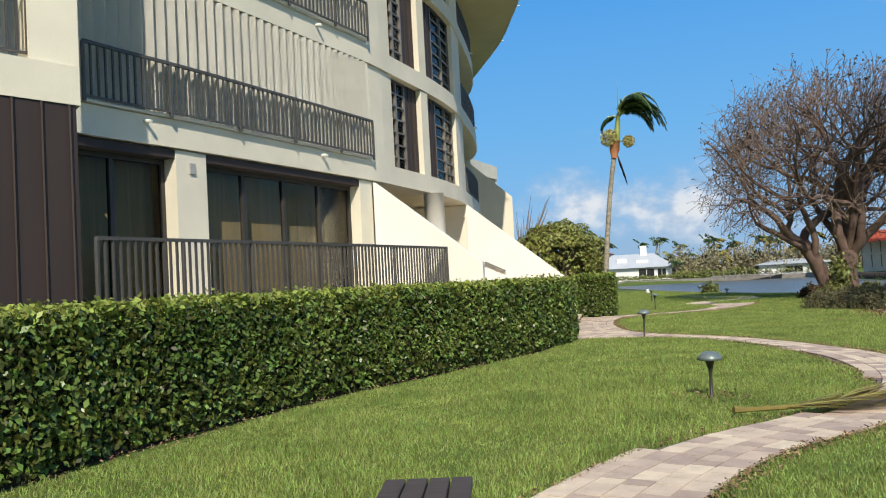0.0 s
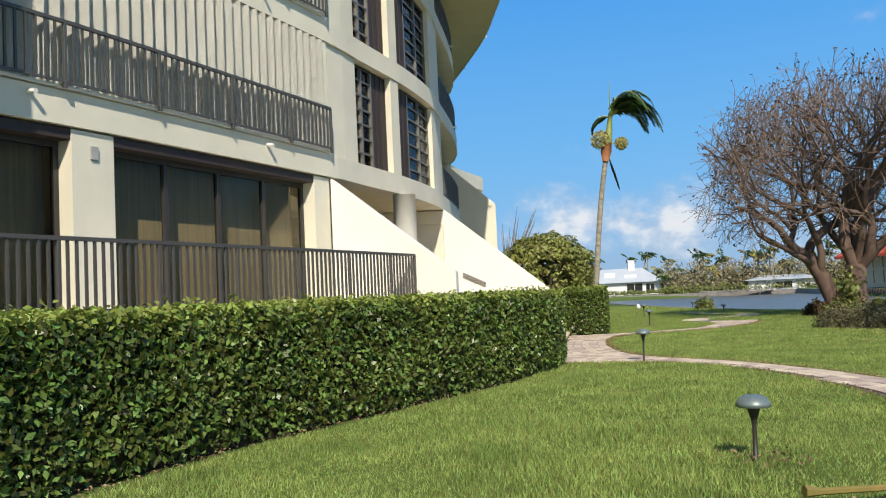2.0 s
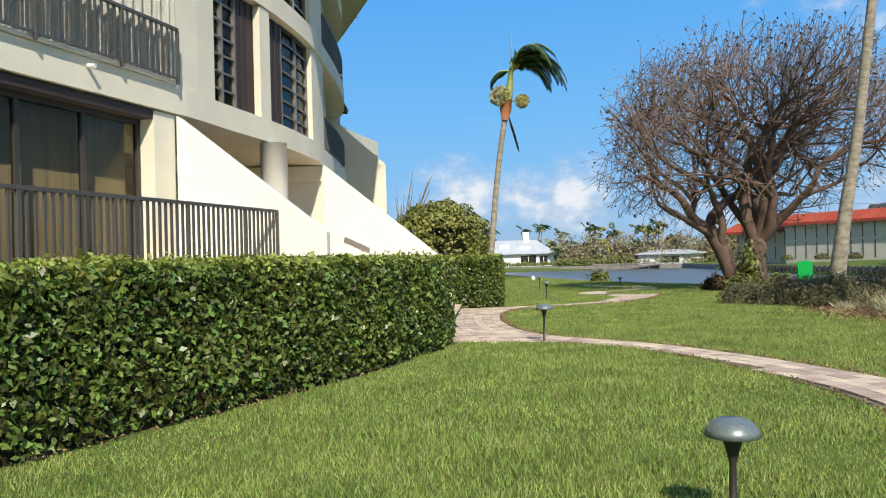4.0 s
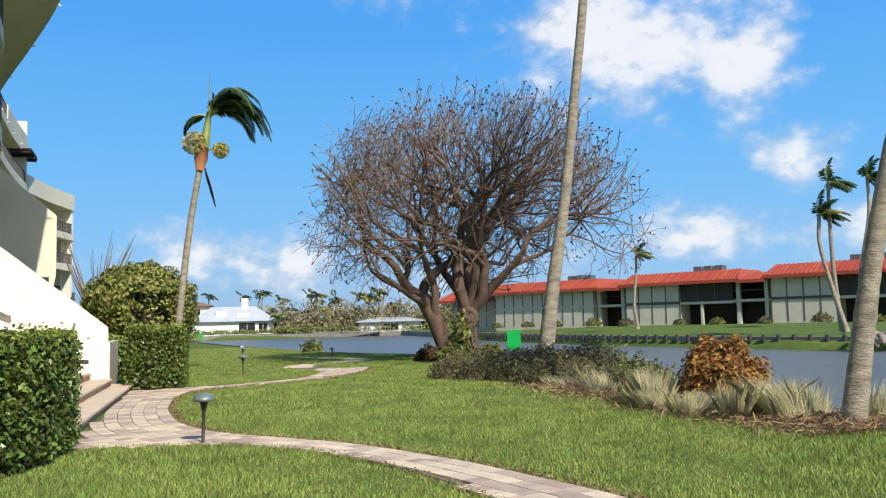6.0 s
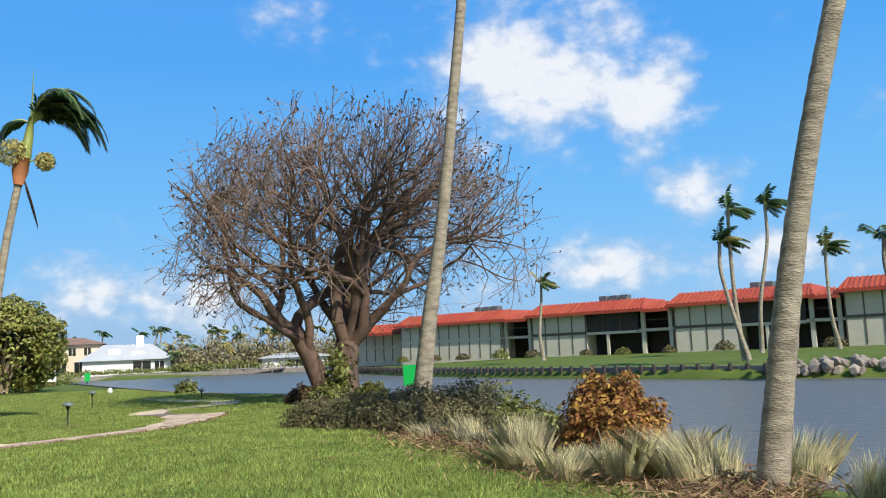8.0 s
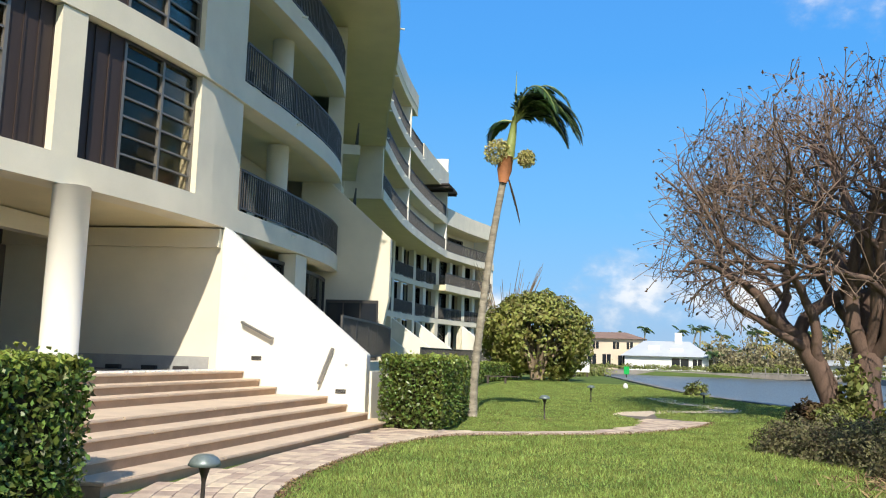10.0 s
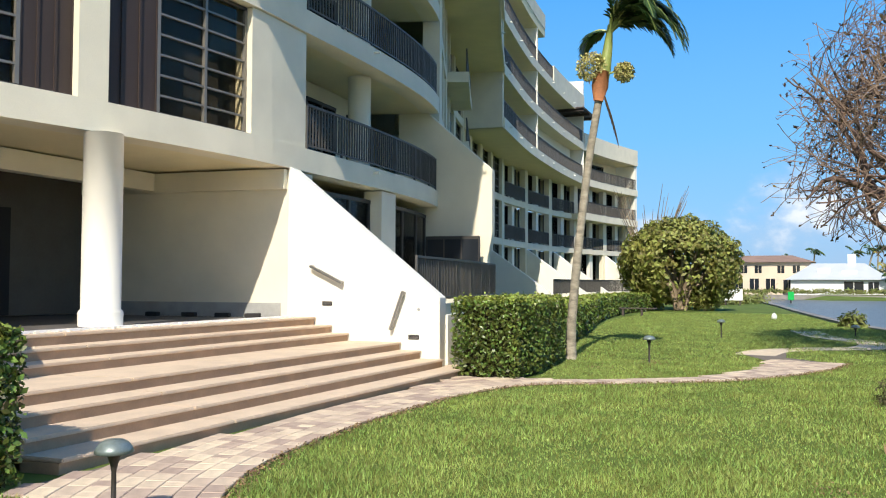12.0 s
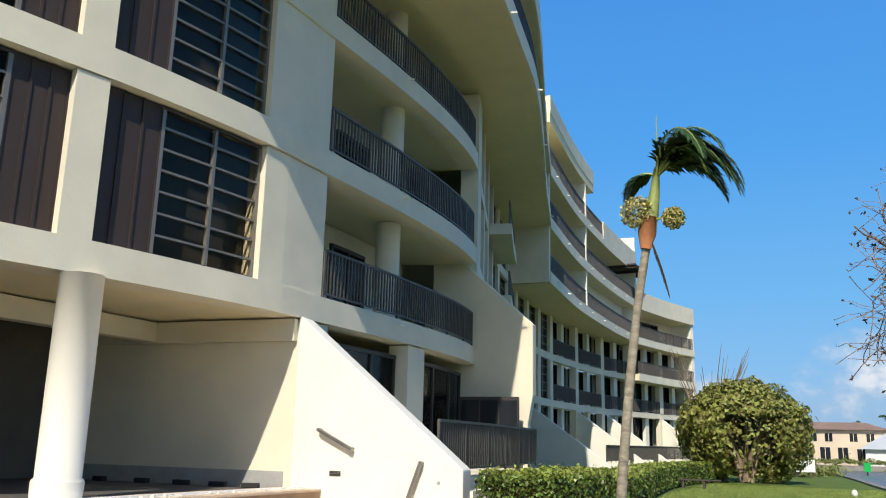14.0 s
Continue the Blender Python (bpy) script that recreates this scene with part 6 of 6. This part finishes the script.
for j in range(14):
    x, y = -10 + 5.4 * j + nr.normal(0, 1.5), 205 + nr.normal(0, 5)
    h = nr.uniform(7, 9.5)
    palm("palm", (x, y, 0), [(x, y, -0.3), (x, y, h * 0.6), (x + 0.3, y, h)], [0.24, 0.18, 0.15], (x + 0.3, y, h), 9, (0.6, -0.2, -0.2), 480 + j, "distant palm behind the waterfront houses", 0.1, False, 0, 9, 2.2, 1.0, 0.18)


def thicket(x0, y0, x1, y1, h, count, mat, seed, label, size=0.3, spread=2.5):
    rng = np.random.default_rng(seed)
    f = rng.random(count)
    top = h * (0.65 + 0.35 * np.sin(f * 37) * np.sin(f * 91 + seed))
    c = np.stack([x0 + (x1 - x0) * f + rng.normal(0, 0.5, count), y0 + (y1 - y0) * f + rng.normal(0, spread, count), rng.random(count) ** 0.8 * top], 1)
    me = fast_mesh("far_thicket", leaf_cloud(c, rng.normal(0, 1, c.shape) + [0, -1, 0.6], size, rng, 0.6), 4, mat)
    tagged(new("far_thicket", me), label, "bushes", kind="stuff")


thicket(40, 170, 86, 150, 6.8, 14000, THICKET, 61, "brownish storm-bared mangrove thicket across the water", 0.34, 3)
thicket(39, 163, 84, 146, 1.6, 4000, GREENLEAF, 62, "low green waterside bushes", 0.3, 1)
thicket(-25, 190, 45, 178, 2.4, 5000, GREENLEAF, 63, "green garden bushes between the far houses", 0.34, 3)
thicket(5, 168, 40, 163, 1.0, 2500, GREENLEAF, 64, "low green bushes along the far seawall", 0.25, 0.6)
thicket(70, 150, 150, 60, 5.5, 9000, SHRUB, 65, "far grey-green trees behind the apartment row", 0.5, 6)
thicket(-60, 240, 120, 230, 5.0, 9000, SHRUB, 66, "low grey-green tree line on the horizon", 0.8, 6)
thicket(8, 78, 14, 90, 1.0, 1500, GREENLEAF, 67, "low green bushes by the round tree", 0.2, 1.2)


# ---- pavers ----
rng = np.random.default_rng(17)
E2 = smooth_line(ISLAND_EDGE, 0.02)
tang = np.gradient(E2, axis=0)
tang /= np.linalg.norm(tang, axis=1, keepdims=True)
leftn = np.stack([-tang[:, 1], tang[:, 0]], 1)
PW, GAP = 0.205, 0.008
paver_mesh = {}
for w in (0.16, 0.21, 0.27, 0.33):
    b = box((-w / 2 + GAP / 2, -PW / 2 + GAP / 2, 0.0), (w / 2 - GAP / 2, PW / 2 - GAP / 2, 0.022))
    top_edges = [e for e in b.edges if all(v.co.z > 0.01 for v in e.verts)]
    bmesh.ops.bevel(b, geom=top_edges, offset=0.006, segments=1, affect="EDGES")
    paver_mesh[w] = mesh_from("paver", b, PAVER)
rest = bmesh.new()
taken, used = set(), 0
for k in range(22):
    off = PW * (k + 0.5)
    line = E2 + leftn * off
    s = np.concatenate([[0], np.cumsum(np.linalg.norm(np.diff(line, axis=0), axis=1))])
    pos = rng.uniform(0, 0.3)
    while pos < s[-1]:
        w = float(rng.choice((0.16, 0.21, 0.27, 0.33)))
        c = pos + w / 2
        pos += w
        x, y = np.interp(c, s, line[:, 0]), np.interp(c, s, line[:, 1])
        d = np.array([np.interp(c + 0.05, s, line[:, 0]) - np.interp(c - 0.05, s, line[:, 0]), np.interp(c + 0.05, s, line[:, 1]) - np.interp(c - 0.05, s, line[:, 1])])
        if k > 7 and not 14.6 < y < 25.6:
            continue
        if not inside(PATH_AREA, np.array([x]), np.array([y]))[0]:
            continue
        cell = (round(x / 0.15), round(y / 0.15))
        if cell in taken:
            continue
        taken.add(cell)
        m = Matrix.Translation((x, y, 0.013 + rng.uniform(-0.001, 0.0025))) @ Matrix.Rotation(math.atan2(d[1], d[0]), 4, "Z") @ Matrix.Rotation(rng.normal(0, 0.006), 4, "X")
        if 14.9 < y < 18.6 and used < 320:
            ob = new("paver", paver_mesh[w])
            ob.parent = pavement
            ob.matrix_basis = m
            used += 1
        else:
            add_box(rest, (-w / 2 + 0.005, -PW / 2 + 0.005, 0.0), (w / 2 - 0.005, PW / 2 - 0.005, 0.022), m=m)
tagged(part("paver_field", rest, PAVER_FAR, pavement), kind="stuff")
# small winding path beyond
bm = bmesh.new()
wp = smooth_line([(9.9, 32.0), (10.4, 33.5), (11.6, 34.6), (13.0, 35.4), (13.6, 37.5), (12.6, 40.5), (12.4, 44)], 0.3)
wt = np.gradient(wp, axis=0)
wt /= np.linalg.norm(wt, axis=1, keepdims=True)
rows = [(bm.verts.new((p[0] - t2[1] * 0.5, p[1] + t2[0] * 0.5, 0.015)), bm.verts.new((p[0] + t2[1] * 0.5, p[1] - t2[0] * 0.5, 0.015))) for p, t2 in zip(wp, wt)]
for a, b in zip(rows, rows[1:]):
    bm.faces.new((a[0], a[1], b[1], b[0]))
tagged(part("far_path", bm, PAVER_FAR), "beige paved footpath winding through the lawn", "footpath", kind="structure")

# ---- grass and leaf litter ----
HEDGE_FOOT = [(-2.9, 2.7), (-1.1, 7.4), (1.3, 11.4), (2.95, 15.35)]


def lawn(name, x0, x1, y0, y1, density, height, width, seed):
    rng = np.random.default_rng(seed)
    n = int((x1 - x0) * (y1 - y0) * density)
    x, y = rng.uniform(x0, x1, n), rng.uniform(y0, y1, n)
    ok = ~inside(PATH_AREA, x, y) & (edge_distance(NEAR_FAST, x, y) < -1.3)
    hx = np.interp(y, [-3, 0.8, 2.7, 7.4, 11.4, 15.35, 15.4, 24.7, 24.75, 29, 29.1, 35, 50, 66], [-3.9, -3.3, -2.9, -1.1, 1.3, 2.95, 4.4, 4.4, 5.6, 5.65, 5.1, 5.0, 4.5, 6.0])
    ok &= x > hx + 0.02
    x, y = x[ok], y[ok]
    n = len(x)
    a = rng.uniform(0, 6.283, n)
    patch = 0.75 + 0.35 * np.sin(x * 1.7 + 2 * np.sin(y * 0.9)) * np.sin(y * 1.3 + x * 0.4)
    h = height * rng.uniform(0.5, 1.25, n) * patch
    lean = rng.normal(0, 0.45, (n, 2)) * h[:, None]
    w = np.stack([np.cos(a), np.sin(a)], 1) * width
    z0 = np.full(n, -0.005)
    tri = np.stack([np.column_stack([x - w[:, 0], y - w[:, 1], z0]), np.column_stack([x + w[:, 0], y + w[:, 1], z0]), np.column_stack([x + lean[:, 0], y + lean[:, 1], h])], 1)
    tagged(new(name, fast_mesh(name, tri, 3, GRASS)), "thick mown green lawn grass", "grass", kind="stuff")


NEAR_FAST = [(40, -60), (18, -10), (13.2, 6), (13.2, 11), (14.2, 15), (14.6, 20), (15.6, 25), (18.2, 31), (18.6, 37), (17, 43), (15.6, 52), (15.2, 70), (60, 70), (60, -60)]
lawn("lawn_grass", -3.6, 6.2, -1.5, 8.0, 2600, 0.068, 0.005, 71)
lawn("lawn_grass", -1.5, 11.8, 8.0, 18.0, 1700, 0.066, 0.0065, 72)
lawn("lawn_grass", 4.3, 14.5, 18.0, 30.0, 1000, 0.062, 0.009, 73)
lawn("lawn_grass", 4.5, 17.5, 30.0, 62.0, 300, 0.06, 0.014, 74)
lawn("lawn_grass", -3.8, 14.0, -7.0, -1.5, 500, 0.06, 0.01, 76)
lawn("lawn_grass", 6.2, 13.0, -1.5, 8.0, 1200, 0.062, 0.007, 75)

# brown leaf litter along the lawn edges
rng = np.random.default_rng(81)
c = []
for line, amount, side in ((E2, 170, -1), (smooth_line(NEAR_EDGE, 0.02), 70, 1)):
    tt = np.gradient(line, axis=0)
    tt /= np.linalg.norm(tt, axis=1, keepdims=True)
    nn = np.stack([-tt[:, 1], tt[:, 0]], 1)
    i = rng.integers(0, len(line), int(len(line) * 0.02 * amount))
    c.append(np.column_stack([line[i] + nn[i] * (side * np.abs(rng.normal(0.05, 0.07, len(i))))[:, None], rng.uniform(0.01, 0.06, len(i))]))
for x, y, s, n in ((3.4, 5.7, 0.22, 120), (7.5, 28.9, 0.25, 120), (12.4, 18.9, 0.3, 100), (9.6, 17.6, 0.16, 60), (6.6, 27.6, 0.3, 60)):
    c.append(np.column_stack([rng.normal(x, s, n), rng.normal(y, s, n), rng.uniform(0.02, 0.06, n)]))
f = rng.integers(0, 400, 1500) / 400
hp = smooth_line(HEDGE_FOOT, 0.1)
i = (f * (len(hp) - 1)).astype(int)
c.append(np.column_stack([hp[i, 0] + rng.uniform(-0.25, 0.06, 1500), hp[i, 1] + rng.normal(0, 0.05, 1500), rng.uniform(0.0, 0.05, 1500)]))
c = np.vstack(c)
me = fast_mesh("leaf_litter", leaf_cloud(c, np.tile([0, 0, 1.0], (len(c), 1)), 0.02, rng, 0.6, 1.9), 4, STRAW_LITTER)
tagged(new("leaf_litter", me), "dry brown leaf litter along the lawn edges", "leaf litter", kind="stuff")
